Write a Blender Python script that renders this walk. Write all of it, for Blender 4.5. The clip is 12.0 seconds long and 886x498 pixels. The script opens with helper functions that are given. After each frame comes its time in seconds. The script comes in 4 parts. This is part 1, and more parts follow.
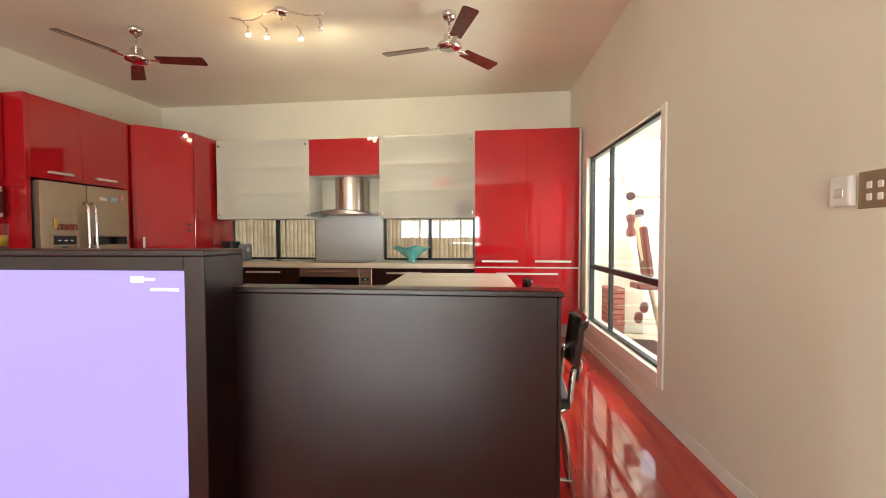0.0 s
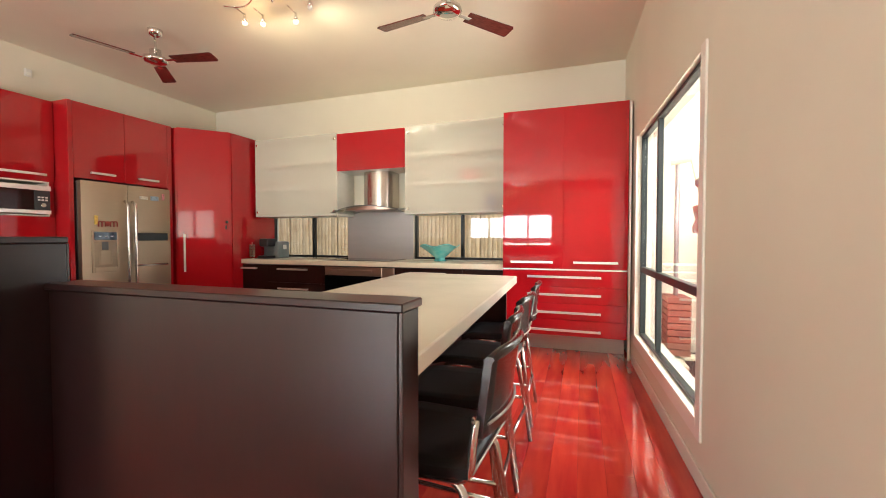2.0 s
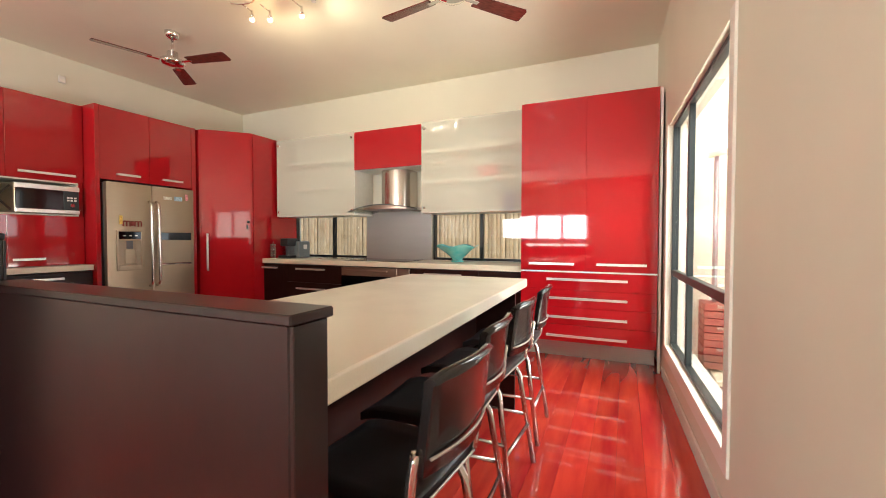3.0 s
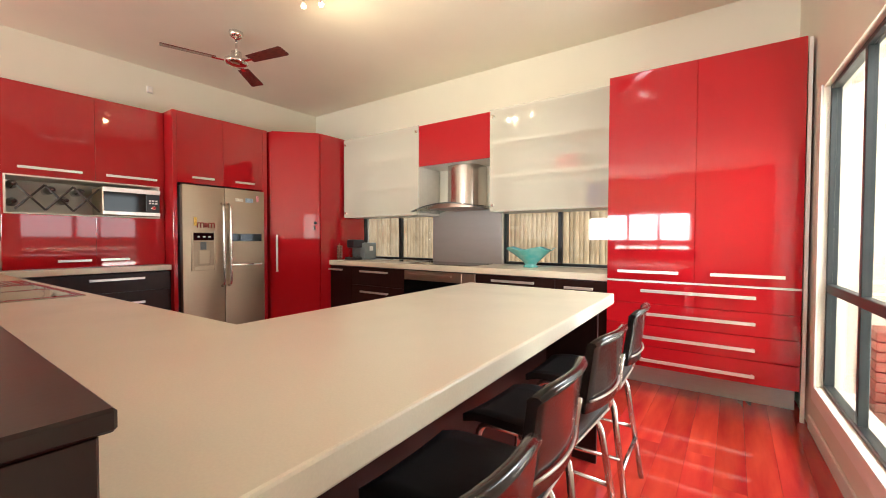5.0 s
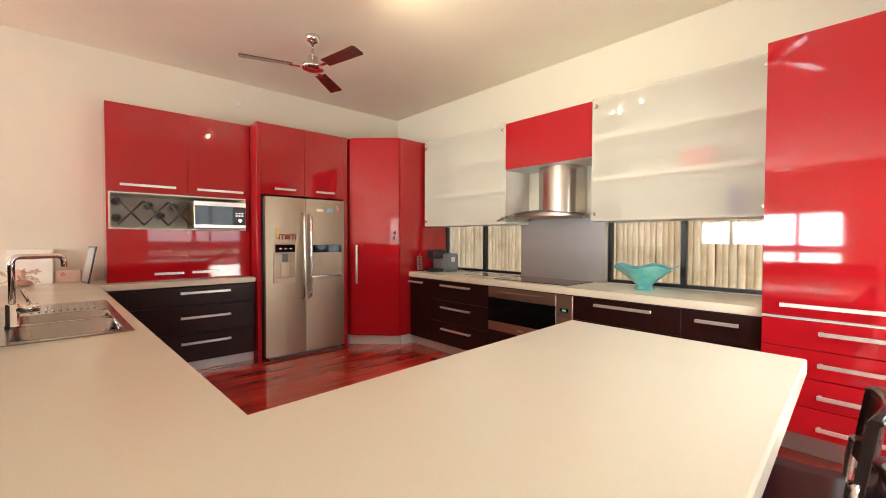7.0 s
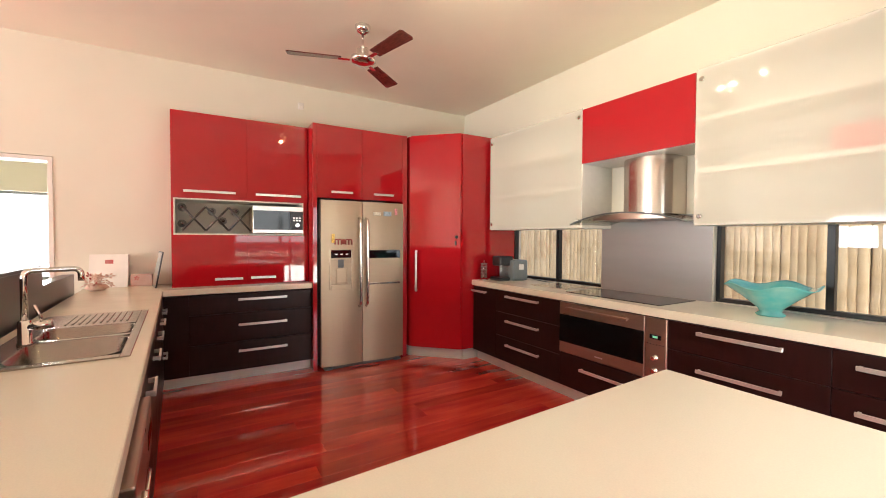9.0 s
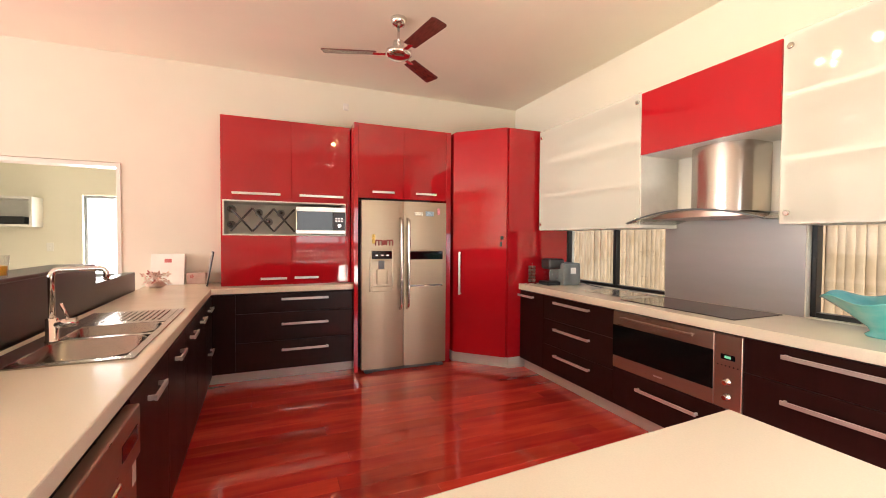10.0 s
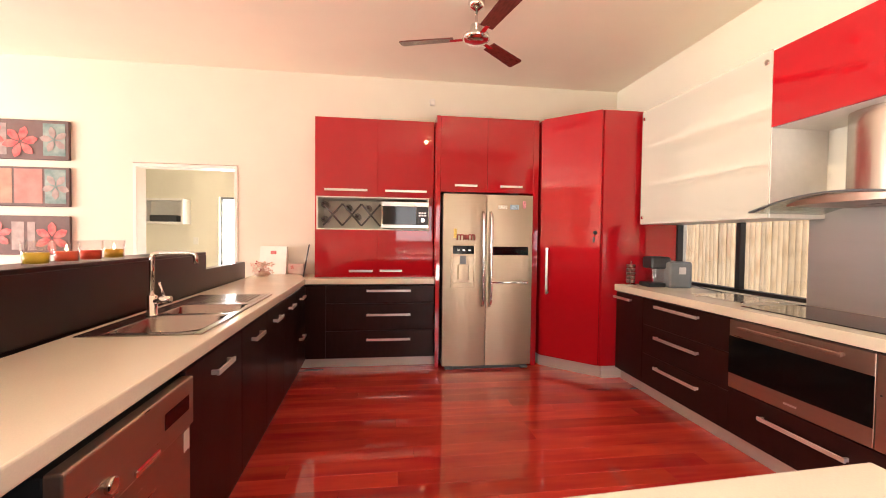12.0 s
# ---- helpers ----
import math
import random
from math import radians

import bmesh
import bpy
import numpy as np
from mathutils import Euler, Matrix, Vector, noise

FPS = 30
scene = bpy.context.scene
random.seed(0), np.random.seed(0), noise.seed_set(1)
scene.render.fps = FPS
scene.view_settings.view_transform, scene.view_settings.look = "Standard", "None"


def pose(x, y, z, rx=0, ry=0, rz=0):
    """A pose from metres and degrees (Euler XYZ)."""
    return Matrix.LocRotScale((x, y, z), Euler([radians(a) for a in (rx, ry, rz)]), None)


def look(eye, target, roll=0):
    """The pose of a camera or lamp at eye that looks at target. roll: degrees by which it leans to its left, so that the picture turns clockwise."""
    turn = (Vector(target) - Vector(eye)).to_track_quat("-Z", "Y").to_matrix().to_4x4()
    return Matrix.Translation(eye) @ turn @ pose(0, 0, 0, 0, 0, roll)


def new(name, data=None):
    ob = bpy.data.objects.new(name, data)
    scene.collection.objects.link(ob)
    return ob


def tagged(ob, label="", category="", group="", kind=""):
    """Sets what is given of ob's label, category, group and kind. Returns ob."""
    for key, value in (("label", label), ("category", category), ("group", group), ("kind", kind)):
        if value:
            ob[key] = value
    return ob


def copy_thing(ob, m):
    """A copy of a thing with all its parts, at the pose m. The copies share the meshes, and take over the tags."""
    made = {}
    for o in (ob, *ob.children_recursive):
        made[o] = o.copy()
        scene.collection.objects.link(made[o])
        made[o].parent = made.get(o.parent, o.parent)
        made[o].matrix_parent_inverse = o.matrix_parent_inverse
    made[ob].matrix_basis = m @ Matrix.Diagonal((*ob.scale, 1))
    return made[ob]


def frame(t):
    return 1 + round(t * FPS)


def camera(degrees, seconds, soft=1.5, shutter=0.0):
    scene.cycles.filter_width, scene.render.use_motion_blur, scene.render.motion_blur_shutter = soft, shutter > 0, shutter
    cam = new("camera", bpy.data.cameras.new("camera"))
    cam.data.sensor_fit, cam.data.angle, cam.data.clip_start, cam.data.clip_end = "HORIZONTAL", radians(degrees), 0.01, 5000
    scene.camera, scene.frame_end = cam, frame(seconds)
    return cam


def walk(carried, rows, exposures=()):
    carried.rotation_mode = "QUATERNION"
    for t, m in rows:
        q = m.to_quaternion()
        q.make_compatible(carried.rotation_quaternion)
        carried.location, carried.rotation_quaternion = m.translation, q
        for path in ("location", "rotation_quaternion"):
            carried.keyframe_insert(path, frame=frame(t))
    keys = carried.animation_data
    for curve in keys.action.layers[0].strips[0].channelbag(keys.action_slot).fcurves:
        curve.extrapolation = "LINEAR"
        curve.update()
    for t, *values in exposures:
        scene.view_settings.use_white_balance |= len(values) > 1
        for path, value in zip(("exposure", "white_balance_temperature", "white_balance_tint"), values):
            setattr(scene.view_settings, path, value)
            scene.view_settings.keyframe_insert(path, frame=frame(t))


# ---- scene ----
cam = camera(95.0, 12.0, soft=1.0)
PATH = [
    (0, (0.185, 0.16, 1.27), (-0.051, 2.145, 1.208), -0.1),
    (0.5, (0.341, 0.355, 1.26), (-0.014, 2.322, 1.2), -0.2),
    (1, (0.515, 0.513, 1.259), (0.069, 2.462, 1.2), -0.1),
    (1.5, (0.651, 0.635, 1.24), (0.094, 2.555, 1.183), -0.0),
    (2, (0.763, 0.768, 1.224), (0.114, 2.659, 1.168), 0.0),
    (2.5, (0.846, 0.89, 1.216), (0.118, 2.752, 1.159), 0.0),
    (3, (0.911, 1.022, 1.214), (0.092, 2.846, 1.162), 0.1),
    (5, (0.814, 1.514, 1.223), (-0.352, 3.138, 1.174), 0.2),
    (5.5, (0.774, 1.631, 1.261), (-0.477, 3.191, 1.211), 0.3),
    (6, (0.685, 1.704, 1.278), (-0.655, 3.188, 1.227), 0.3),
    (6.5, (0.586, 1.799, 1.308), (-0.824, 3.217, 1.254), 0.3),
    (7, (0.493, 1.898, 1.348), (-0.986, 3.244, 1.298), 0.2),
    (9, (0.248, 2.316, 1.406), (-1.465, 3.349, 1.353), 0.3),
    (9.5, (0.194, 2.436, 1.402), (-1.588, 3.343, 1.35), 0.3),
    (10, (0.155, 2.586, 1.408), (-1.694, 3.346, 1.357), 0.4),
    (10.5, (0.115, 2.704, 1.408), (-1.78, 3.34, 1.358), 0.5),
    (11, (0.087, 2.776, 1.393), (-1.837, 3.319, 1.347), 0.6),
    (11.5, (0.082, 2.824, 1.374), (-1.876, 3.228, 1.323), 0.6),
    (12, (0.067, 2.841, 1.353), (-1.914, 3.106, 1.299), 0.7),
]
EXPOSURES = [(0.0, -0.66, 5760, 1), (1.5, -0.5, 5850, 5), (3.0, -0.38, 5780, 4), (5.0, -0.23, 5750, 5), (7.0, -0.16, 5690, 5), (9.5, 0.05, 5930, 10), (12.0, 0.33, 6310, 17)]
walk(cam, [(t, look(eye, target, roll)) for t, eye, target, roll in PATH], EXPOSURES)

# ---- light ----
world = bpy.data.worlds.new("daylight")
scene.world = world
world.use_nodes = True
wt = world.node_tree
sky = wt.nodes.new("ShaderNodeTexSky")
sky.sky_type, sky.sun_disc = "NISHITA", False
sky.sun_elevation, sky.sun_rotation = radians(44.7), radians(135)
wt.links.new(sky.outputs[0], wt.nodes["Background"].inputs[0])
wt.nodes["Background"].inputs[1].default_value = 0.15


def lamp(name, kind, m, energy, colour, **props):
    data = bpy.data.lights.new(name, kind)
    data.energy, data.color = energy, colour
    if "size" in props:
        data.shape, data.size, data.size_y = "RECTANGLE", *props["size"]
    if "radius" in props:
        data.shadow_soft_size = props["radius"]
    if "angle" in props:
        data.angle = props["angle"]
    ob = new(name, data)
    ob.matrix_world = m
    return ob


lamp("sun", "SUN", look((0, 0, 0), (-0.5, 0.5, -0.7)), 5.0, (1, 0.94, 0.85), angle=radians(0.5))
lamp("daylight_south", "AREA", look((-1.9, -5.62, 1.62), (-1.9, 0, 1.62)), 400, (1, 0.965, 0.90), size=(3.3, 0.85))
lamp("ground_bounce_south", "AREA", look((-1.9, -5.60, 0.75), (-1.9, -3.4, 3.1)), 250, (1, 0.91, 0.76), size=(3.3, 0.8))
lamp("daylight_south_east", "AREA", look((1.72, -1.75, 1.2), (-0.4, -1.65, 1.25)), 35, (1, 0.90, 0.74), size=(1.7, 1.7))
lamp("daylight_patio", "AREA", look((4.78, 3.0, 1.85), (0, 3.0, -3.0)), 170, (1, 0.97, 0.92), size=(6.8, 1.7))
# Fill lamp added under the patio roof to brighten the aisle floor.
lamp("added_floor_fill", "AREA", look((2.15, 3.85, 2.6), (0.35, 3.75, 0.0)), 205, (1, 0.96, 0.90), size=(3.0, 0.7))
lamp("patio_ground_bounce", "AREA", look((2.9, 3.6, 0.06), (0.4, 3.5, 2.6)), 430, (1, 0.93, 0.78), size=(4.5, 1.6))
lamp("daylight_west", "AREA", look((-7.17, 0.47, 1.0), (-5, 0.47, 1.0)), 90, (1, 0.93, 0.82), size=(0.6, 1.7))

# ---- materials ----
def mat(name, colour, rough=0.5, metal=0.0, var=0.0, scale=6.0, bump=0.0, bscale=60.0, coat=0.0, rvar=0.0, stretch=(1, 1, 1), per_object=0.0, emit=0.0, second=None, spec=0.5):
    m = bpy.data.materials.new(name)
    m.use_nodes = True
    t, n = m.node_tree, m.node_tree.nodes
    p = n["Principled BSDF"]
    p.inputs["Base Color"].default_value = (*colour, 1)
    p.inputs["Roughness"].default_value, p.inputs["Metallic"].default_value = rough, metal
    p.inputs["Coat Weight"].default_value, p.inputs["Coat Roughness"].default_value = coat, 0.03
    p.inputs["Specular IOR Level"].default_value = spec
    tc = n.new("ShaderNodeTexCoord")
    mp = n.new("ShaderNodeMapping")
    mp.inputs["Scale"].default_value = stretch
    t.links.new(tc.outputs["Object"], mp.inputs[0])
    src = mp.outputs[0]
    if per_object:
        info = n.new("ShaderNodeObjectInfo")
        add = n.new("ShaderNodeVectorMath")
        add.operation = "MULTIPLY_ADD"
        t.links.new(info.outputs["Random"], add.inputs[0])
        add.inputs[1].default_value = (37, 53, 71)
        t.links.new(src, add.inputs[2])
        src = add.outputs[0]
    if var or second:
        ns = n.new("ShaderNodeTexNoise")
        ns.inputs["Scale"].default_value, ns.inputs["Detail"].default_value = scale, 6
        t.links.new(src, ns.inputs["Vector"])
        ramp = n.new("ShaderNodeValToRGB")
        lo = second or [c * (1 - var) for c in colour]
        hi = colour if second else [min(1, c * (1 + var)) for c in colour]
        ramp.color_ramp.elements[0].position, ramp.color_ramp.elements[1].position = 0.3, 0.7
        ramp.color_ramp.elements[0].color, ramp.color_ramp.elements[1].color = (*lo, 1), (*hi, 1)
        t.links.new(ns.outputs["Fac"], ramp.inputs[0])
        col = ramp.outputs[0]
        if per_object:
            hsv = n.new("ShaderNodeHueSaturation")
            mr = n.new("ShaderNodeMapRange")
            mr.inputs[3].default_value, mr.inputs[4].default_value = 1 - per_object, 1 + per_object
            t.links.new(info.outputs["Random"], mr.inputs[0])
            t.links.new(mr.outputs[0], hsv.inputs["Value"])
            t.links.new(col, hsv.inputs["Color"])
            col = hsv.outputs[0]
        t.links.new(col, p.inputs["Base Color"])
    if rvar:
        nr = n.new("ShaderNodeTexNoise")
        nr.inputs["Scale"].default_value, nr.inputs["Detail"].default_value = 4.0, 5
        t.links.new(src, nr.inputs["Vector"])
        mr2 = n.new("ShaderNodeMapRange")
        mr2.inputs[1].default_value, mr2.inputs[2].default_value = 0.3, 0.7
        mr2.inputs[3].default_value, mr2.inputs[4].default_value = max(0, rough - rvar), rough + rvar
        t.links.new(nr.outputs["Fac"], mr2.inputs[0])
        t.links.new(mr2.outputs[0], p.inputs["Roughness"])
    if bump:
        nb = n.new("ShaderNodeTexNoise")
        nb.inputs["Scale"].default_value, nb.inputs["Detail"].default_value = bscale, 4
        t.links.new(src, nb.inputs["Vector"])
        b = n.new("ShaderNodeBump")
        b.inputs["Strength"].default_value, b.inputs["Distance"].default_value = bump, 0.002
        t.links.new(nb.outputs["Fac"], b.inputs["Height"])
        t.links.new(b.outputs[0], p.inputs["Normal"])
    if emit:
        p.inputs["Emission Color"].default_value, p.inputs["Emission Strength"].default_value = (*colour, 1), emit
    return m


def glass(name, colour=(1, 1, 1), clear=0.9, rough=0.0, body=None):
    """Thin sheet: see-through share, the rest glossy (or a milky body)."""
    m = bpy.data.materials.new(name)
    m.use_nodes = True
    t, n = m.node_tree, m.node_tree.nodes
    p = n["Principled BSDF"]
    p.inputs["Base Color"].default_value = (*(body or colour), 1)
    p.inputs["Roughness"].default_value = rough
    tr = n.new("ShaderNodeBsdfTransparent")
    tr.inputs[0].default_value = (*colour, 1)
    mix = n.new("ShaderNodeMixShader")
    mix.inputs[0].default_value = clear
    if body is None:
        lw = n.new("ShaderNodeLayerWeight")
        lw.inputs[0].default_value = 0.5
        pw = n.new("ShaderNodeMath")
        pw.operation = "POWER"
        pw.inputs[1].default_value = 5.0
        t.links.new(lw.outputs["Facing"], pw.inputs[0])
        fr = n.new("ShaderNodeMapRange")
        fr.inputs[3].default_value, fr.inputs[4].default_value = 0.045, 0.8
        t.links.new(pw.outputs[0], fr.inputs[0])
        g = n.new("ShaderNodeBsdfGlossy")
        g.inputs["Roughness"].default_value = rough
        t.links.new(fr.outputs[0], mix.inputs[0])
        t.links.new(tr.outputs[0], mix.inputs[1])
        t.links.new(g.outputs[0], mix.inputs[2])
    else:
        t.links.new(p.outputs[0], mix.inputs[1])
        t.links.new(tr.outputs[0], mix.inputs[2])
    t.links.new(mix.outputs[0], n["Material Output"].inputs[0])
    return m


RED = mat("red_lacquer", (0.41, 0.0075, 0.013), 0.04, coat=0.4, var=0.04, scale=2, rvar=0.012, bump=0.012, bscale=7)
DARKWOOD = mat("espresso_laminate", (0.022, 0.0065, 0.0055), 0.34, var=0.2, scale=24, stretch=(1, 1, 0.25), bump=0.05, bscale=120, rvar=0.025, spec=0.24)
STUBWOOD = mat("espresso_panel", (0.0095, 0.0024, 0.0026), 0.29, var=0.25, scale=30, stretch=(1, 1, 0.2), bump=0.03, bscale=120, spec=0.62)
BENCH = mat("cream_stone", (0.785, 0.742, 0.59), 0.24, var=0.025, scale=220, rvar=0.03)
WALL = mat("cream_paint", (0.745, 0.70, 0.575), 0.6, var=0.03, scale=1.5, bump=0.08, bscale=180)
CEIL = mat("ceiling_paint", (0.845, 0.795, 0.65), 0.7, var=0.03, scale=1.2, bump=0.05, bscale=160)
TRIM = mat("white_trim", (0.82, 0.78, 0.70), 0.4, var=0.02, scale=3, bump=0.03)
KICK = mat("brushed_kickboard", (0.66, 0.62, 0.56), 0.4, 0.4, var=0.03, scale=8, stretch=(1, 1, 10), rvar=0.03)
STEEL = mat("brushed_steel", (0.43, 0.345, 0.24), 0.40, 0.85, var=0.02, scale=8, stretch=(1, 1, 12), rvar=0.03)
SPLASH = mat("steel_splashback", (0.45, 0.44, 0.43), 0.40, 0.85, var=0.025, scale=3, stretch=(1, 1, 5), rvar=0.02)
ALU = mat("satin_aluminium", (0.80, 0.77, 0.72), 0.3, 0.7, var=0.04, scale=12)
CHROME = mat("chrome", (0.75, 0.73, 0.70), 0.07, 1.0, rvar=0.03)
CHROMETUBE = mat("satin_tube", (0.66, 0.62, 0.57), 0.22, 0.95, var=0.05, scale=14)
VINYL = mat("black_vinyl", (0.014, 0.012, 0.012), 0.42, var=0.2, scale=20, bump=0.25, bscale=240)
BLACKFRAME = mat("black_aluminium", (0.012, 0.012, 0.013), 0.35, 0.2, var=0.15, scale=10)
GREYFRAME = mat("grey_anodised", (0.22, 0.23, 0.23), 0.35, 0.6, var=0.1, scale=10)
BLACKGLASS = mat("black_glass", (0.004, 0.004, 0.005), 0.06, rvar=0.02)
BLACKPLASTIC = mat("black_plastic", (0.02, 0.02, 0.022), 0.35, var=0.1, scale=30)
GREYPLASTIC = mat("grey_plastic", (0.10, 0.105, 0.11), 0.35, var=0.1, scale=20)
WHITEPLASTIC = mat("white_plastic", (0.75, 0.72, 0.66), 0.35, var=0.03, scale=20)
PANE = glass("window_glass")
FROST = glass("frosted_glass", (0.9, 0.9, 0.88), clear=0.64, rough=0.03, body=(0.84, 0.79, 0.68))
CLEARGLASS = glass("clear_glass", (0.97, 0.97, 0.97))
BOARD = mat("red_timber_board", (0.575, 0.060, 0.029), 0.07, second=(0.37, 0.019, 0.020), scale=3.0, stretch=(4, 0.5, 1), per_object=0.22, rvar=0.025, bump=0.008, bscale=9, coat=0.5)
BLADE = mat("dark_red_wood", (0.12, 0.030, 0.022), 0.25, var=0.3, scale=8, stretch=(2, 10, 1), coat=0.3)
BAMBOO = mat("bamboo", (0.66, 0.50, 0.31), 0.5, second=(0.47, 0.32, 0.17), scale=9, stretch=(1, 1, 0.5), per_object=0.13, bump=0.1, bscale=40)
GROUND = mat("pale_paving", (0.45, 0.40, 0.33), 0.8, var=0.2, scale=2, bump=0.2, bscale=30)
PATIO = mat("cream_patio", (0.70, 0.64, 0.52), 0.6, var=0.08, scale=4, bump=0.1)
WHITEWALL = mat("white_render", (0.85, 0.85, 0.83), 0.7, var=0.03, scale=4, bump=0.1)
CREAMSTEEL = mat("cream_powdercoat", (0.72, 0.62, 0.46), 0.4, var=0.05, scale=10)
BROWNVINYL = mat("brown_vinyl", (0.10, 0.035, 0.025), 0.4, var=0.15, scale=12, bump=0.1)
SCREEN = mat("lilac_screen", (0.05, 0.05, 0.06), 0.12, emit=1.0)
SCREEN.node_tree.nodes["Principled BSDF"].inputs["Emission Color"].default_value = (0.95, 0.66, 1.65, 1)
CAPTION = mat("screen_caption", (1, 1, 1), 0.4, emit=1.6)
GLOW = mat("bright_sky_backdrop", (0.95, 0.97, 1.0), 1.0, emit=3.0)
BULB = mat("warm_bulb", (1.0, 0.72, 0.38), 0.3, emit=8.0)
TEAL = mat("teal_glass", (0.10, 0.52, 0.52), 0.12, second=(0.30, 0.66, 0.60), scale=9, coat=0.5, bump=0.1, bscale=12)


# ---- builders ----
def box(bm, a, b, bevel=0.0, seg=1):
    lo, hi = [min(p, q) for p, q in zip(a, b)], [max(p, q) for p, q in zip(a, b)]
    r = bmesh.ops.create_cube(bm, size=1)["verts"]
    for v in r:
        v.co = Vector([(l + h) / 2 + c * (h - l) for l, h, c in zip(lo, hi, v.co)])
    if bevel:
        edges = list({e for v in r for e in v.link_edges})
        bmesh.ops.bevel(bm, geom=edges, offset=bevel, segments=seg, affect="EDGES", profile=0.5)
    return bm


def bx(a, b, bevel=0.002, seg=1):
    return box(bmesh.new(), a, b, bevel, seg)


def tube(bm, points, r, sides=10, closed=False):
    """A round rod along a line of points, mitred at the corners."""
    pts = [Vector(p) for p in points]
    rings, side = [], None
    for i, p in enumerate(pts):
        d = (pts[min(i + 1, len(pts) - 1)] - pts[max(i - 1, 0)]).normalized()
        if side is None:
            side = d.orthogonal().normalized()
        side = (side - d * side.dot(d)).normalized()
        up = d.cross(side)
        rings.append([bm.verts.new(p + r * (math.cos(k * math.tau / sides) * side + math.sin(k * math.tau / sides) * up)) for k in range(sides)])
    for a, b in zip(rings, rings[1:]):
        for k in range(sides):
            f = bm.faces.new((a[k], a[(k + 1) % sides], b[(k + 1) % sides], b[k]))
            f.smooth = True
    bm.faces.new(rings[0][::-1])
    bm.faces.new(rings[-1])
    return bm


def bend(points, r=0.04, n=5):
    """Rounds the inner corners of a line of points."""
    pts = [Vector(p) for p in points]
    out = [pts[0]]
    for a, b, c in zip(pts, pts[1:], pts[2:]):
        p, q = b + (a - b).normalized() * r, b + (c - b).normalized() * r
        for i in range(n + 1):
            s = i / n
            out.append(p * (1 - s) ** 2 + b * 2 * s * (1 - s) + q * s * s)
    return out + [pts[-1]]


def lathe(bm, profile, c=(0, 0, 0), sides=24, wave=None):
    rings = []
    for r, z in profile:
        ring = []
        for k in range(sides):
            a = k * math.tau / sides
            dr, dz = wave(a, r, z) if wave else (0, 0)
            ring.append(bm.verts.new((c[0] + (r + dr) * math.cos(a), c[1] + (r + dr) * math.sin(a), c[2] + z + dz)))
        rings.append(ring)
    for a, b in zip(rings, rings[1:]):
        for k in range(sides):
            f = bm.faces.new((a[k], a[(k + 1) % sides], b[(k + 1) % sides], b[k]))
            f.smooth = True
    if profile[0][0] > 1e-4:
        bm.faces.new(rings[0][::-1])
    if profile[-1][0] > 1e-4:
        bm.faces.new(rings[-1])
    return bm


def slab(points, z0, z1, bevel=0.0):
    """An upright prism over a plan outline."""
    bm = bmesh.new()
    lo = [bm.verts.new((x, y, z0)) for x, y in points]
    hi = [bm.verts.new((x, y, z1)) for x, y in points]
    n = len(points)
    bm.faces.new(lo[::-1])
    bm.faces.new(hi)
    for i in range(n):
        bm.faces.new((lo[i], lo[(i + 1) % n], hi[(i + 1) % n], hi[i]))
    bmesh.ops.recalc_face_normals(bm, faces=bm.faces)
    if bevel:
        bmesh.ops.bevel(bm, geom=list(bm.edges), offset=bevel, segments=2, affect="EDGES", profile=0.5)
    return bm


def slab_hole(outer, hole, z0, z1, bevel):
    """An upright prism with a hole cut through it, its outer top edge eased."""
    bm = bmesh.new()
    edges = []
    for loop in (outer, hole):
        vs = [bm.verts.new((p[0], p[1], z1)) for p in loop]
        edges += [bm.edges.new((vs[i], vs[(i + 1) % len(vs)])) for i in range(len(vs))]
    bmesh.ops.triangle_fill(bm, use_beauty=True, edges=edges)
    rim = edges[:len(outer)]
    r = bmesh.ops.extrude_face_region(bm, geom=list(bm.faces))
    bmesh.ops.translate(bm, verts=[v for v in r["geom"] if isinstance(v, bmesh.types.BMVert)], vec=(0, 0, z0 - z1))
    bmesh.ops.recalc_face_normals(bm, faces=bm.faces)
    inner = {(round(p[0], 4), round(p[1], 4)) for p in hole}
    keep = [e for e in bm.edges if len(e.link_faces) == 2 and e.calc_face_angle() > 0.5 and not any((round(v.co.x, 4), round(v.co.y, 4)) in inner for v in e.verts)]
    bmesh.ops.bevel(bm, geom=keep, offset=bevel, segments=2, affect="EDGES", profile=0.5)
    return bm


def mesh_of(name, bm, material):
    me = bpy.data.meshes.new(name)
    bmesh.ops.recalc_face_normals(bm, faces=bm.faces)
    bm.to_mesh(me)
    bm.free()
    me.materials.append(material)
    return me


def part(name, bm, material, parent, label="", m=None):
    ob = new(name, mesh_of(name, bm, material))
    ob.parent = parent
    if m is not None:
        ob.matrix_basis = m
    if label:
        ob["label"] = label
    return ob


def thing(name, m, label, category, group=""):
    ob = new(name)
    ob.empty_display_size = 0.1
    ob.matrix_basis = m
    return tagged(ob, label, category, group)


def solid(name, bm, material, label, category, group="", m=None):
    ob = new(name, mesh_of(name, bm, material))
    if m is not None:
        ob.matrix_basis = m
    return tagged(ob, label, category, group)


def structure(name, bm, material, label=""):
    return tagged(new(name, mesh_of(name, bm, material)), label, kind="structure")


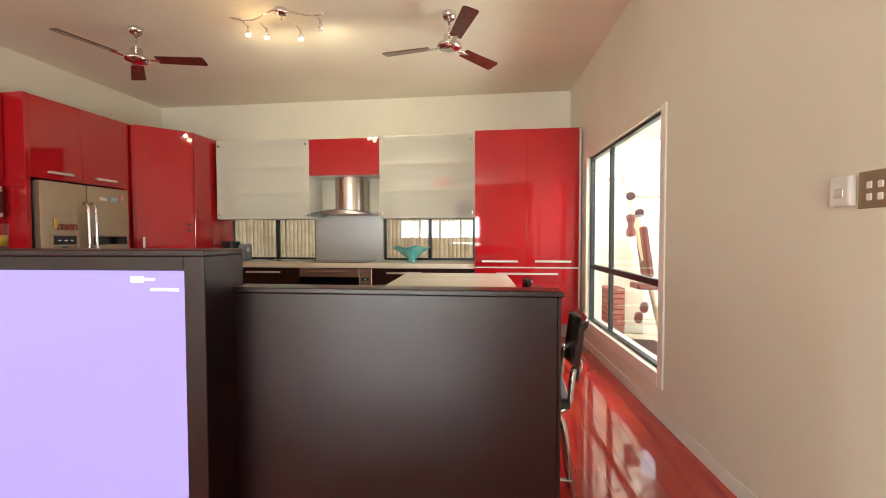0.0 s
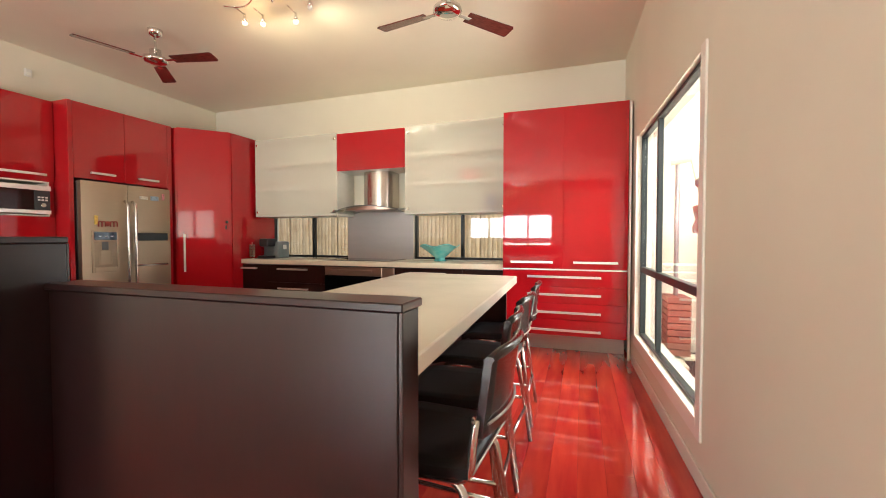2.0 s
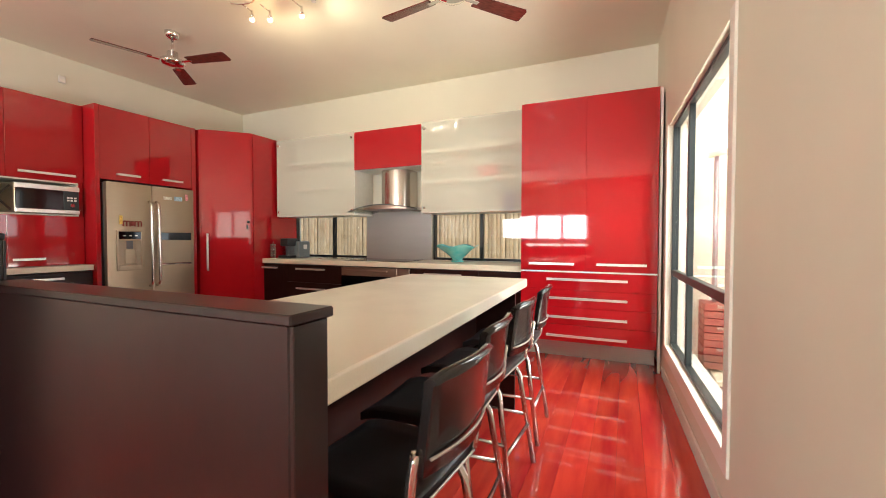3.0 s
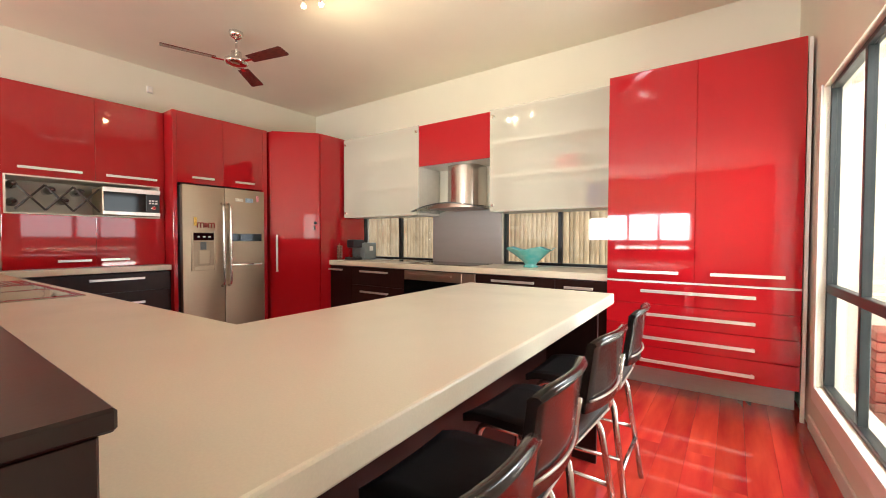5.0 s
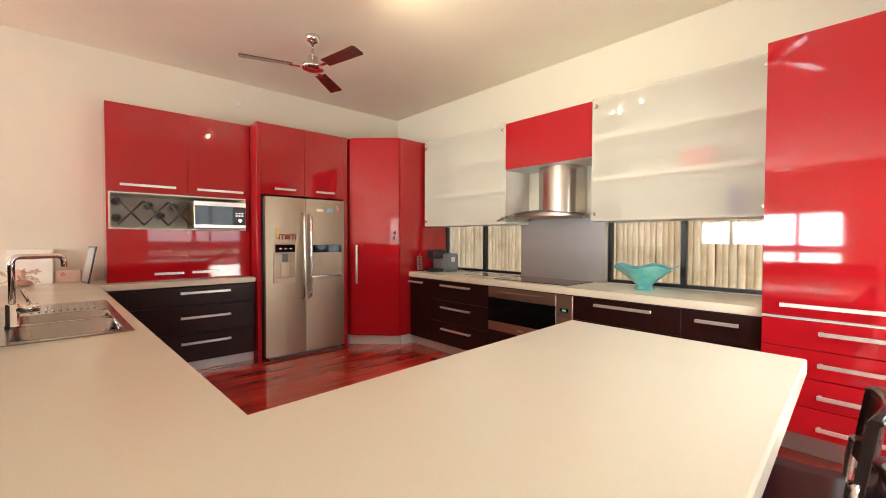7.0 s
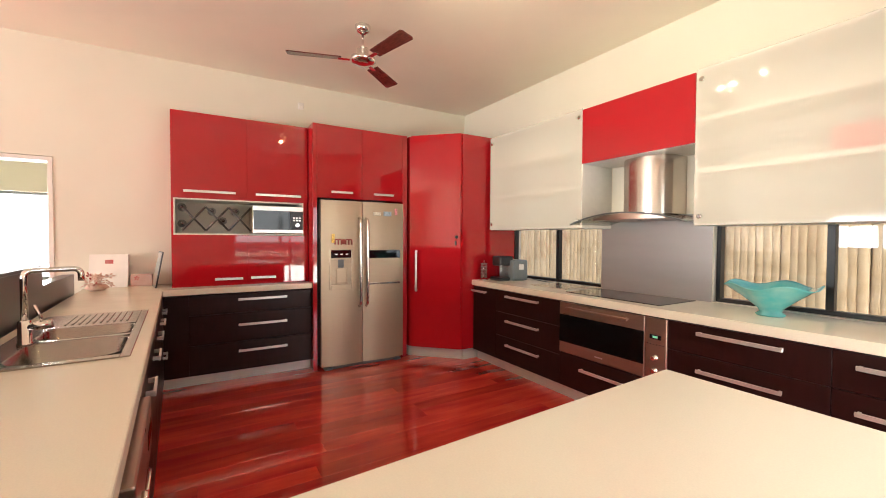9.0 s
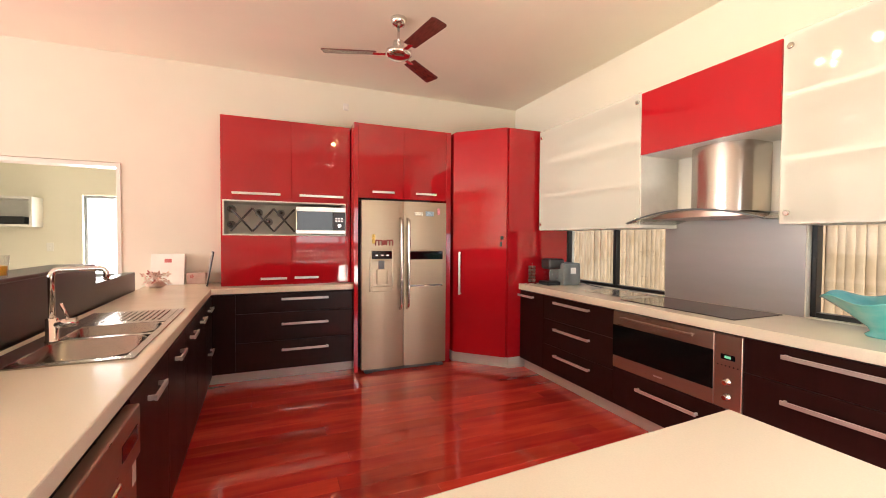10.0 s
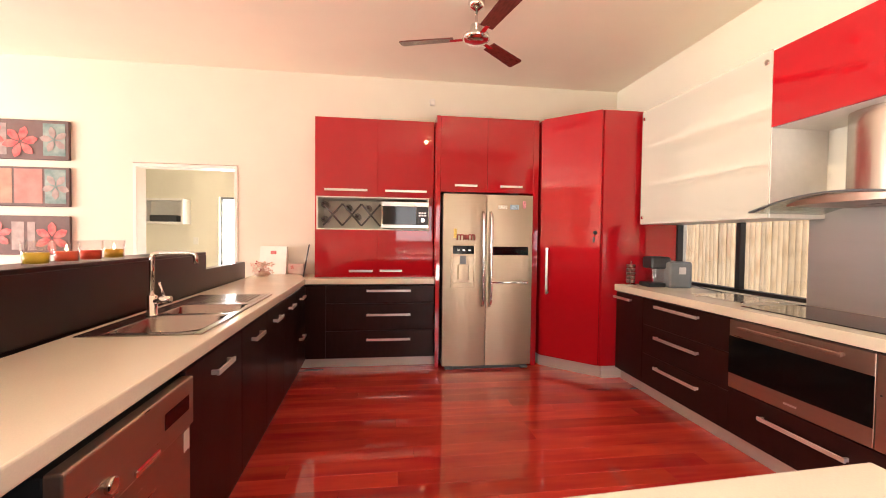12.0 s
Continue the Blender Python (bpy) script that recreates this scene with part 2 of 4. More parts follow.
def wall_with_holes(axis, p0, p1, u0, u1, z0, z1, holes):
    """A wall across axis ('x' or 'y') from p0 to p1 thick, from u0 to u1 along, with square holes (u, z, u, z)."""
    bm = bmesh.new()
    us = sorted({u0, u1, *[h[0] for h in holes], *[h[2] for h in holes]})
    for a, b in zip(us, us[1:]):
        cuts = sorted((h[1], h[3]) for h in holes if h[0] <= a + 1e-6 and h[2] >= b - 1e-6)
        z = z0
        for c, d in cuts + [(z1, z1)]:
            if c > z + 1e-6:
                if axis == "y":
                    box(bm, (a, p0, z), (b, p1, c))
                else:
                    box(bm, (p0, a, z), (p1, b, c))
            z = d
    bmesh.ops.remove_doubles(bm, verts=bm.verts, dist=1e-5)
    return bm


def handle_mesh(length):
    bm = bmesh.new()
    box(bm, (-length / 2, -0.034, -0.011), (length / 2, -0.024, 0.011), 0.0015)
    for s in (-1, 1):
        box(bm, (s * (length / 2 - 0.012) - 0.006, -0.026, -0.009), (s * (length / 2 - 0.012) + 0.006, -0.0005, 0.009))
    return mesh_of("handle", bm, ALU)


HANDLES = {}


def front(parent, x0, z0, x1, z1, material, name="door", grip=None, thick=0.018):
    """A cabinet front on the plane y = 0, with a bar handle (centre x, z, length, upright)."""
    g = 0.0016
    d = part(name, bx((x0 + g, 0, z0 + g), (x1 - g, thick, z1 - g), 0.0015), material, parent)
    if grip:
        cx, cz, length = grip[:3]
        key = round(length, 3)
        if key not in HANDLES:
            HANDLES[key] = handle_mesh(length)
        h = new("handle", HANDLES[key])
        h.parent = d
        h.matrix_basis = pose(cx, 0, cz, 0, 90 if len(grip) > 3 else 0, 0)
        h["label"] = "satin aluminium bar handle"
    return d


def cabinet(name, m, w, d, z0, z1, material, fronts, label, category="cabinet", kick=0.0, group="", body=None, inset=0.06):
    c = thing(name, m, label, category, group)
    part("body", bx((0, 0.019, z0), (w, d, z1), 0.001), body or material, c)
    if kick:
        part("kickboard", bx((0, inset, FZ + 0.0005), (w, inset + 0.02, kick), 0.001), KICK, c, "brushed metal kickboard")
    for f in fronts:
        front(c, *f[:4], material, f[4], f[5] if len(f) > 5 else None)
    return c

# ---- setting ----
ZC, YB, XL, YS = 3.12, 5.54, -4.53, -5.4
FZ = 0.06  # finished floor
structure("ceiling", bx((XL - 0.15, YS - 0.15, ZC), (2.1, YB + 0.15, ZC + 0.15), 0), CEIL, "cream painted flat ceiling")
structure("wall_north", wall_with_holes("y", YB, YB + 0.16, XL - 0.15, 2.1, 0, ZC, [(-3.52, 0.95, -2.23, 1.535), (-1.27, 0.95, -0.03, 1.535)]), WALL, "cream painted wall with low windows above the bench")
structure("wall_west", wall_with_holes("x", XL - 0.15, XL, YS, YB, 0, ZC, [(0.217, 0, 1.242, 2.097)]), WALL, "cream painted wall with a doorway")
structure("wall_south", wall_with_holes("y", YS - 0.15, YS, XL - 0.15, 2.1, 0, ZC, [(-3.6, 0.25, -0.2, 2.05)]), WALL, "cream painted wall with a wide window")

# east wall leans slightly off square; built in its own frame, y along the wall
EAST = pose(1.290, 3.0, 0, 0, 0, 2.4)
WY0, WY1, WZ0, WZ1 = -0.02, 1.72, 0.36, 2.11
east = structure("wall_east", wall_with_holes("x", 0, 0.16, -8.5, 2.56, 0, ZC, [(WY0, WZ0, WY1, WZ1), (-5.6, 0.35, -3.9, 2.05)]), WALL, "cream painted wall with a tall window")
east.matrix_basis = EAST

# floor: boards run towards the north wall
floor = structure("floor", bx((XL - 0.15, YS - 0.15, -0.08), (2.1, YB + 0.15, FZ - 0.022), 0), mat("floor_base", (0.03, 0.01, 0.008), 0.8, var=0.2), "polished red timber floorboards")

# ---- windows and doorway ----
def sash_window(name, m, w, h, bars, rails, material, label, depth=0.06, face=0.035):
    """Frame round an opening from (0, 0) to (w, h) in the plane y = 0; bars at x, rails at z."""
    win = tagged(thing(name, m, label, "window"), kind="structure")
    fr = bmesh.new()
    box(fr, (0, 0, 0), (face, depth, h), 0.002)
    box(fr, (w - face, 0, 0), (w, depth, h), 0.002)
    box(fr, (face, 0, 0), (w - face, depth, face), 0.002)
    box(fr, (face, 0, h - face), (w - face, depth, h), 0.002)
    part("window_frame", fr, material, win)
    for x in bars:
        part("mullion", bx((x - face * 0.7, 0.004, face), (x + face * 0.7, depth - 0.004, h - face), 0.002), material, win)
    for z in rails:
        part("rail", bx((face, 0.002, z - 0.025), (w - face, depth - 0.002, z + 0.025), 0.003), material, win)
    xs, zs = [face, *bars, w - face], [face, *rails, h - face]
    for a, b in zip(xs, xs[1:]):
        for c, d in zip(zs, zs[1:]):
            p = part("pane", bx((a, depth * 0.5, c), (b, depth * 0.5 + 0.004, d), 0), PANE, win)
            p.visible_shadow = False
    return win


SLATE = mat("slate_frame", (0.035, 0.040, 0.040), 0.4, 0.5, var=0.08, scale=10)
sash_window("window_1", pose(-3.52, YB + 0.045, 0.95), 1.29, 0.585, [0.70], [], BLACKFRAME, "low black aluminium sliding window above the bench", face=0.028)
sash_window("window_2", pose(-1.27, YB + 0.045, 0.95), 1.24, 0.585, [0.63], [], BLACKFRAME, "low black aluminium sliding window above the bench", face=0.028)
sash_window("window_3", EAST @ pose(0.03, WY1, WZ0, 0, 0, -90), WY1 - WY0, WZ1 - WZ0, [0.62], [0.585], SLATE, "tall slate-grey aluminium window", depth=0.045, face=0.024)
sash_window("window_6", EAST @ pose(0.03, -3.9, 0.35, 0, 0, -90), 1.7, 1.7, [0.85], [], GREYFRAME, "grey aluminium window in the dining area", depth=0.07, face=0.04)
sash_window("window_4", pose(-3.6, YS - 0.1, 0.25), 3.4, 1.8, [0.85, 1.7, 2.55], [0.95], GREYFRAME, "wide grey aluminium window behind the dining area", face=0.06)

# casing round the tall window
bm = bmesh.new()
for a, b in (((-0.012, WY0 - 0.07, WZ0 - 0.09), (0.0, WY0, WZ1 + 0.012)), ((-0.012, WY1, WZ0 - 0.09), (0.0, WY1 + 0.06, WZ1 + 0.012)), ((-0.012, WY0, WZ0 - 0.09), (0.0, WY1, WZ0))):
    box(bm, a, b, 0.002)
cas = structure("trim", bm, TRIM, "white timber window casing")
cas.matrix_basis = EAST

# doorway jambs
bm = bmesh.new()
for y in (0.218, 1.206):
    box(bm, (XL - 0.16, y, FZ), (XL + 0.008, y + 0.035, 2.056), 0.002)
box(bm, (XL - 0.16, 0.218, 2.056), (XL + 0.008, 1.241, 2.091), 0.002)
structure("door_trim", bm, TRIM, "white timber doorway lining")

# baseboards
bm = bx((-0.012, -7.2, FZ), (0, 1.86, FZ + 0.085), 0.003)
structure("baseboard", bm, TRIM, "white skirting board").matrix_basis = EAST
structure("baseboard", bx((XL, YS, FZ), (XL + 0.012, 0.19, FZ + 0.085), 0.003), TRIM, "white skirting board")

# ---- beyond the doorway ----
RX = -7.0
structure("floor_west", bx((RX - 0.1, -3.0, -0.1), (XL - 0.15, 2.6, FZ - 0.004), 0), mat("pale_tile", (0.6, 0.52, 0.42), 0.3, var=0.06), "pale floor of the next room")
structure("ceiling_west", bx((RX - 0.1, -3.0, 2.6), (XL - 0.15, 2.6, 2.7), 0), CEIL, "ceiling of the next room")
structure("wall_west_room", wall_with_holes("x", RX - 0.12, RX, -3.0, 2.6, 0, 2.6, [(0.09, 0.1, 0.81, 1.98)]), WALL, "cream wall of the next room")
structure("wall_west_room_side", bx((RX, 2.5, 0), (XL - 0.15, 2.6, 2.6), 0), WALL, "cream wall of the next room")
structure("wall_west_room_side", bx((RX, -3.0, 0), (XL - 0.15, -2.9, 2.6), 0), WALL, "cream wall of the next room")
sash_window("window_5", pose(RX - 0.06, 0.09, 0.1, 0, 0, 90), 0.72, 1.88, [], [0.75], GREYFRAME, "bright narrow window in the next room")

# ---- outside ----
# Overhang added out of view so that no direct sun enters window_4.
structure("added_sun_shield", bx((XL - 0.5, -8.0, 2.45), (2.1, YS - 0.16, 2.55), 0), CREAMSTEEL, "unseen cream overhang added to keep sun out of the wide window")
structure("backdrop", bx((RX - 0.9, -1.2, -0.1), (RX - 0.85, 1.8, 2.6), 0), GLOW, "bright sky outside the next room")
structure("backdrop", bx((1.2, 9.0, -0.1), (9.0, 9.1, 5.0), 0), GLOW, "bright hazy sky beyond the patio")
structure("ground", bx((-60, -60, -0.3), (60, 60, -0.13), 0), GROUND, "pale ground around the house")

# ---- tall red cabinet ----
fr = [(0, 0.262 + i * 0.1605, 1.17, 0.262 + (i + 1) * 0.1605 - 0.003, "drawer", (0.595, 0.32 + i * 0.1735, 0.69)) for i in range(4)]
fr += [(0, 0.918, 0.59, 2.49, "door", (0.29, 0.982, 0.41)), (0.59, 0.918, 1.17, 2.49, "door", (0.885, 0.984, 0.40))]
tall = cabinet("tall_cabinet", pose(-0.005, 4.89, 0), 1.17, 0.65, 0.26, 2.49, RED, fr, "tall gloss red kitchen cabinet with four drawers", kick=0.26, inset=0.26)
part("waist_rail", bx((0, -0.001, 0.903), (1.17, 0.018, 0.916), 0.001), ALU, tall, "pale aluminium strip")

# Added strip that stands in for the pale wall beside the cabinet.
part("wall_sliver", bx((1.176, 0.03, FZ + 0.0005), (1.198, 0.05, 2.49), 0.002), TRIM, tall, "pale strip added in place of the wall beside the cabinet")

# ---- north run ----
NY = 4.945
def north(name, x0, x1, fronts, label, z0=0.17):
    return cabinet(name, pose(x0, NY, 0), x1 - x0, 0.57, z0, 0.88, DARKWOOD, [(a - x0, b, c - x0, d, n, (g[0] - x0, *g[1:]) if g else None) for a, b, c, d, n, g in fronts], label, kick=z0, group="base cabinets")

north("base_cabinet", -3.448, -3.05, [(-3.448, 0.17, -3.05, 0.88, "door", (-3.335, 0.832, 0.27))], "dark espresso base cabinet with one door")
north("base_cabinet", -3.05, -2.18, [(-3.05, 0.66, -2.18, 0.88, "drawer", (-2.65, 0.83, 0.45)), (-3.05, 0.42, -2.18, 0.66, "drawer", (-2.645, 0.585, 0.45)), (-3.05, 0.17, -2.18, 0.42, "drawer", (-2.64, 0.345, 0.45))], "dark espresso base cabinet with three drawers")
north("base_cabinet", -2.18, -1.255, [(-2.18, 0.17, -1.255, 0.45, "drawer", (-1.725, 0.355, 0.45))], "dark espresso cabinet with one drawer below the oven")
north("base_cabinet", -1.255, -0.45, [(-1.255, 0.69, -0.45, 0.88, "drawer", (-0.85, 0.83, 0.43)), (-1.255, 0.17, -0.45, 0.69, "drawer", (-0.85, 0.6, 0.43))], "dark espresso base cabinet with two deep drawers")
north("base_cabinet", -0.45, -0.01, [(-0.45, 0.69, -0.01, 0.88, "drawer", (-0.24, 0.815, 0.24)), (-0.45, 0.17, -0.01, 0.69, "drawer", (-0.24, 0.6, 0.24))], "dark espresso base cabinet with two drawers")
solid("worktop", bx((-3.47, 4.925, 0.888), (-0.008, YB - 0.001, 0.946), 0.004, 2), BENCH, "long cream stone worktop on dark base cabinets", "worktop")

# ---- upper glass cabinets ----
UY = 5.13
LINING = mat("cabinet_lining", (0.74, 0.70, 0.60), 0.5, var=0.04, scale=6)
def upper(x0, x1, shelves, label):
    c = thing("wall_cabinet", pose(x0, UY, 1.5), label, "cabinet", "glass wall cabinets")
    w, h, d = x1 - x0, 1.02, YB - UY - 0.002
    for x in (0, w - 0.016):
        part("side_panel", bx((x, 0.012, 0), (x + 0.016, d, h), 0.001), WHITEPLASTIC, c)
    for z in (0, h - 0.016):
        part("end_panel", bx((0.0165, 0.012, z), (w - 0.0165, d, z + 0.016), 0.001), WHITEPLASTIC, c)
    part("back_panel", bx((0.0165, d - 0.01, 0.0165), (w - 0.0165, d, h - 0.0165), 0), LINING, c)
    for z in shelves:
        part("shelf", bx((0.0165, 0.012, z), (w - 0.0165, d - 0.0105, z + 0.03), 0.001), TRIM, c)
    door = part("door", bx((0.001, 0, 0.001), (w - 0.001, 0.008, h - 0.001), 0.001), FROST, c, "milky white glass door")
    door.visible_shadow = False
    for x in (0.035, w - 0.035):
        for z in (0.06, h - 0.07):
            part("hinge_cap", lathe(bmesh.new(), [(0.016, 0), (0.016, 0.006), (0.012, 0.008)], sides=14), CHROME, c, "", pose(x, 0, z, 90, 0, 0))
    return c

upper(-3.40, -2.13, (0.34, 0.68), "milky glass wall cabinet with faint shelves")
upper(-1.205, -0.01, (0.34, 0.68), "milky glass wall cabinet with faint shelves")
flap = thing("wall_cabinet", pose(-2.128, UY, 2.045), "red lacquered flap cabinet above the rangehood", "cabinet")
part("body", bx((0, 0.019, 0), (0.92, 0.40, 0.462), 0.001), WHITEPLASTIC, flap)
front(flap, 0, 0, 0.92, 0.462, RED, "door")

# ---- splashback, hob, oven ----
solid("splashback", bx((-2.225, YB - 0.006, 0.947), (-1.275, YB - 0.001, 1.60), 0.001), SPLASH, "brushed steel splashback behind the hob", "splashback")
hob = thing("hob", pose(-2.2, 5.03, 0.946), "black glass cooktop set on the worktop", "cooktop")
part("glass", bx((0, 0, 0.0005), (0.84, 0.46, 0.006), 0.002), BLACKGLASS, hob)
tray = thing("trivet", pose(-2.66, 5.06, 0.946, 0, 0, 4), "clear glass board with steel feet on the worktop", "chopping board")
part("plate", bx((0, 0, 0.012), (0.42, 0.34, 0.018), 0.002), CLEARGLASS, tray)
for x in (0.03, 0.39):
    for y in (0.03, 0.31):
        part("foot", lathe(bmesh.new(), [(0.012, 0), (0.012, 0.012)], (x, y, 0), 12), CHROME, tray)

oven = thing("oven", pose(-2.178, NY - 0.008, 0), "wide stainless steel built-in oven with a black glass door", "oven")
part("body", bx((0.005, 0.03, 0.46), (0.915, 0.5, 0.878), 0.001), BLACKPLASTIC, oven)
ROSE = mat("rosy_steel", (0.41, 0.295, 0.235), 0.30, 0.85, var=0.02, scale=8, stretch=(1, 1, 12), rvar=0.03)
d = part("door", bx((0.002, 0, 0.456), (0.765, 0.028, 0.876), 0.003), ROSE, oven, "steel door with a dark window")
part("window", bx((0.003, -0.002, 0.545), (0.764, 0.0, 0.775), 0.001), mat("oven_glass", (0.004, 0.004, 0.004), 0.10, spec=0.16), d)
b = bmesh.new()
box(b, (0.1, -0.045, 0.828), (0.66, -0.03, 0.848), 0.005, 2)
box(b, (0.115, -0.034, 0.832), (0.135, 0.001, 0.844))
box(b, (0.625, -0.034, 0.832), (0.645, 0.001, 0.844))
part("handle", b, ROSE, d, "steel bar handle")
part("badge", bx((0.36, -0.002, 0.49), (0.43, 0.0, 0.5), 0), ALU, d)
pn = part("control_panel", bx((0.769, 0, 0.456), (0.921, 0.028, 0.876), 0.003), ROSE, oven)
part("display", bx((0.805, -0.002, 0.735), (0.885, 0, 0.765), 0.001), BLACKGLASS, pn)
part("digits", bx((0.828, -0.003, 0.743), (0.862, -0.002, 0.757), 0), mat("green_digits", (0.25, 0.7, 0.45), 0.4, emit=0.4), pn)
for i in range(6):
    part("button", lathe(bmesh.new(), [(0.004, 0), (0.004, 0.003)], sides=10), BLACKPLASTIC, pn, "", pose(0.79 + i * 0.022, 0, 0.7, 90, 0, 0))
for z in (0.61, 0.525):
    part("knob", lathe(bmesh.new(), [(0.024, 0), (0.024, 0.006), (0.017, 0.01), (0.015, 0.028), (0.012, 0.031)], sides=18), CHROME, pn, "steel knob", pose(0.845, 0, z, 90, 0, 0))

hood = thing("rangehood", pose(-1.668, 0, 0), "stainless steel rangehood with a curved glass canopy", "rangehood")
b = bmesh.new()
n = 14
arc = [(0.20 * math.cos(math.pi * (1 + i / n)), YB - 0.16 + 0.14 * math.sin(math.pi * (1 + i / n)) - 0.01) for i in range(n + 1)]
outline = arc + [(0.20, YB - 0.001), (-0.20, YB - 0.001)]
flue = slab(outline, 1.60, 2.043)
for f in flue.faces:
    f.normal_update()
    f.smooth = abs(f.normal.z) < 0.5 and f.normal.y < 0.2
bmesh.ops.split_edges(flue, edges=[e for e in flue.edges if len(e.link_faces) == 2 and e.calc_face_angle(0) > 0.6])
part("chimney", flue, mat("polished_steel", (0.56, 0.51, 0.45), 0.24, 0.95, var=0.03, scale=8, stretch=(1, 1, 12), rvar=0.03), hood)
def canopy(w, y0, y1, z, sag, thick):
    b = bmesh.new()
    rows = []
    for i in range(25):
        s = -1 + i / 12
        x, zz = s * w, z - sag * s * s
        yf = y0 + 0.05 * s * s
        rows.append([b.verts.new(p) for p in ((x, yf, zz), (x, y1, zz), (x, y1, zz + thick), (x, yf, zz + thick))])
    for p, q in zip(rows, rows[1:]):
        for k in range(4):
            b.faces.new((p[k], p[(k + 1) % 4], q[(k + 1) % 4], q[k]))
    b.faces.new(rows[0])
    b.faces.new(rows[-1][::-1])
    return b
SMOKED = glass("canopy_glass", (0.75, 0.78, 0.76))
part("canopy", canopy(0.46, 4.99, YB - 0.03, 1.60, 0.075, 0.008), SMOKED, hood, "curved clear glass canopy")
part("canopy_edge", canopy(0.462, 4.985, 4.995, 1.60, 0.075, 0.009), GREYPLASTIC, hood)
b = canopy(0.30, 5.03, YB - 0.04, 1.594, 0.035, 0.004)
for v in b.verts:
    if v.co.z < 1.594 - 0.035 * (v.co.x / 0.3) ** 2 + 0.001:
        v.co.z = 1.555
part("motor_box", b, ROSE, hood)

# ---- west wall: cabinets, fridge, pantry ----
def west(x, y):
    return pose(x, y, 0, 0, 0, 90)

cabinet("base_cabinet", west(-3.975, 2.0), 1.30, 0.55, 0.16, 0.88, DARKWOOD, [(0.0, 0.16, 0.24, 0.88, "filler"), (0.24, 0.70, 1.30, 0.88, "drawer", (0.845, 0.827, 0.43)), (0.24, 0.43, 1.30, 0.70, "drawer", (0.845, 0.59, 0.43)), (0.24, 0.16, 1.30, 0.43, "drawer", (0.845, 0.345, 0.43))], "dark espresso base cabinet with three wide drawers", kick=0.16, group="base cabinets")
up = thing("wall_cabinet", west(-4.1, 2.11), "gloss red cabinet with an open niche standing on the worktop", "cabinet")
b = bmesh.new()
box(b, (0, 0.019, 0.947), (1.185, 0.42, 1.425))
box(b, (0, 0.019, 1.76), (1.185, 0.42, 2.54))
box(b, (0, 0.019, 1.425), (0.016, 0.42, 1.76))
box(b, (1.14, 0.019, 1.425), (1.185, 0.42, 1.76))
part("body", b, RED, up)
b = bmesh.new()
box(b, (0.016, 0.40, 1.427), (1.14, 0.415, 1.758))
box(b, (0.016, 0.0, 1.427), (1.14, 0.40, 1.439))
box(b, (0.016, 0.0, 1.746), (1.14, 0.40, 1.758))
box(b, (0.017, 0.0, 1.439), (0.029, 0.40, 1.746))
box(b, (1.127, 0.0, 1.439), (1.139, 0.40, 1.746))
part("niche", b, mat("niche_grey", (0.78, 0.73, 0.63), 0.4, 0.0, var=0.05), up, "pale grey niche lining")
front(up, 0, 1.76, 0.615, 2.54, RED, "door", (0.305, 1.822, 0.42))
front(up, 0.615, 1.76, 1.185, 2.54, RED, "door", (0.90, 1.822, 0.42))
front(up, 0, 0.949, 0.615, 1.425, RED, "door", (0.455, 1.012, 0.235))
front(up, 0.615, 0.949, 1.185, 1.425, RED, "door", (0.755, 1.015, 0.225))

fs = thing("fridge_cabinet", west(-3.90, 3.30), "gloss red cabinet framing the fridge", "cabinet")
part("side_panel", bx((0.0, 0, FZ), (0.04, 0.62, 2.55), 0.0015), RED, fs)
part("side_panel", bx((0.985, 0, FZ), (1.04, 0.62, 2.55), 0.0015), RED, fs)
part("body", bx((0.041, 0.019, 1.81), (0.984, 0.62, 2.55), 0.001), RED, fs)
front(fs, 0.04, 1.81, 0.51, 2.55, RED, "door", (0.29, 1.872, 0.225))
front(fs, 0.51, 1.81, 0.985, 2.55, RED, "door", (0.75, 1.872, 0.225))

FX, FY = -3.835, 3.365
fridge = thing("fridge", west(FX, FY), "stainless steel side-by-side fridge with a water dispenser", "fridge")
part("body", bx((0, 0.07, 0.09), (0.90, 0.66, 1.775), 0.004), GREYPLASTIC, fridge)
def fridge_door(x0, x1):
    pts = [(x0, 0.065), (x1, 0.065)]
    for i in range(9):
        s = 1 - i / 8
        pts.append((x0 + (x1 - x0) * s, 0.012 - 0.012 * math.sin(math.pi * s)))
    return slab(pts, 0.095, 1.785)
dl = part("door", fridge_door(0.0, 0.427), STEEL, fridge)
dr = part("door", fridge_door(0.433, 0.90), STEEL, fridge)
for dd, x in ((dl, 0.392), (dr, 0.468)):
    b = bmesh.new()
    tube(b, bend([(x, 0.0, 1.61), (x, -0.05, 1.58), (x, -0.055, 1.15), (x, -0.05, 0.72), (x, 0.0, 0.69)], 0.03), 0.014, 12)
    part("handle", b, CHROMETUBE, dd, "long steel handle")
b = bmesh.new()
for lo, hi in (((0.075, -0.010, 0.875), (0.095, 0.004, 1.295)), ((0.305, -0.010, 0.875), (0.325, 0.004, 1.295)), ((0.0955, -0.010, 1.28), (0.3045, 0.004, 1.295)), ((0.0955, -0.010, 1.185), (0.3045, 0.004, 1.2)), ((0.0955, -0.010, 0.875), (0.3045, 0.004, 0.925))):
    box(b, lo, hi, 0.003)
part("dispenser", b, STEEL, dl, "steel surround of the ice and water dispenser")
part("dispenser_panel", bx((0.096, -0.007, 1.2005), (0.304, 0.002, 1.2795), 0.001), BLACKGLASS, dl, "black dispenser control panel")
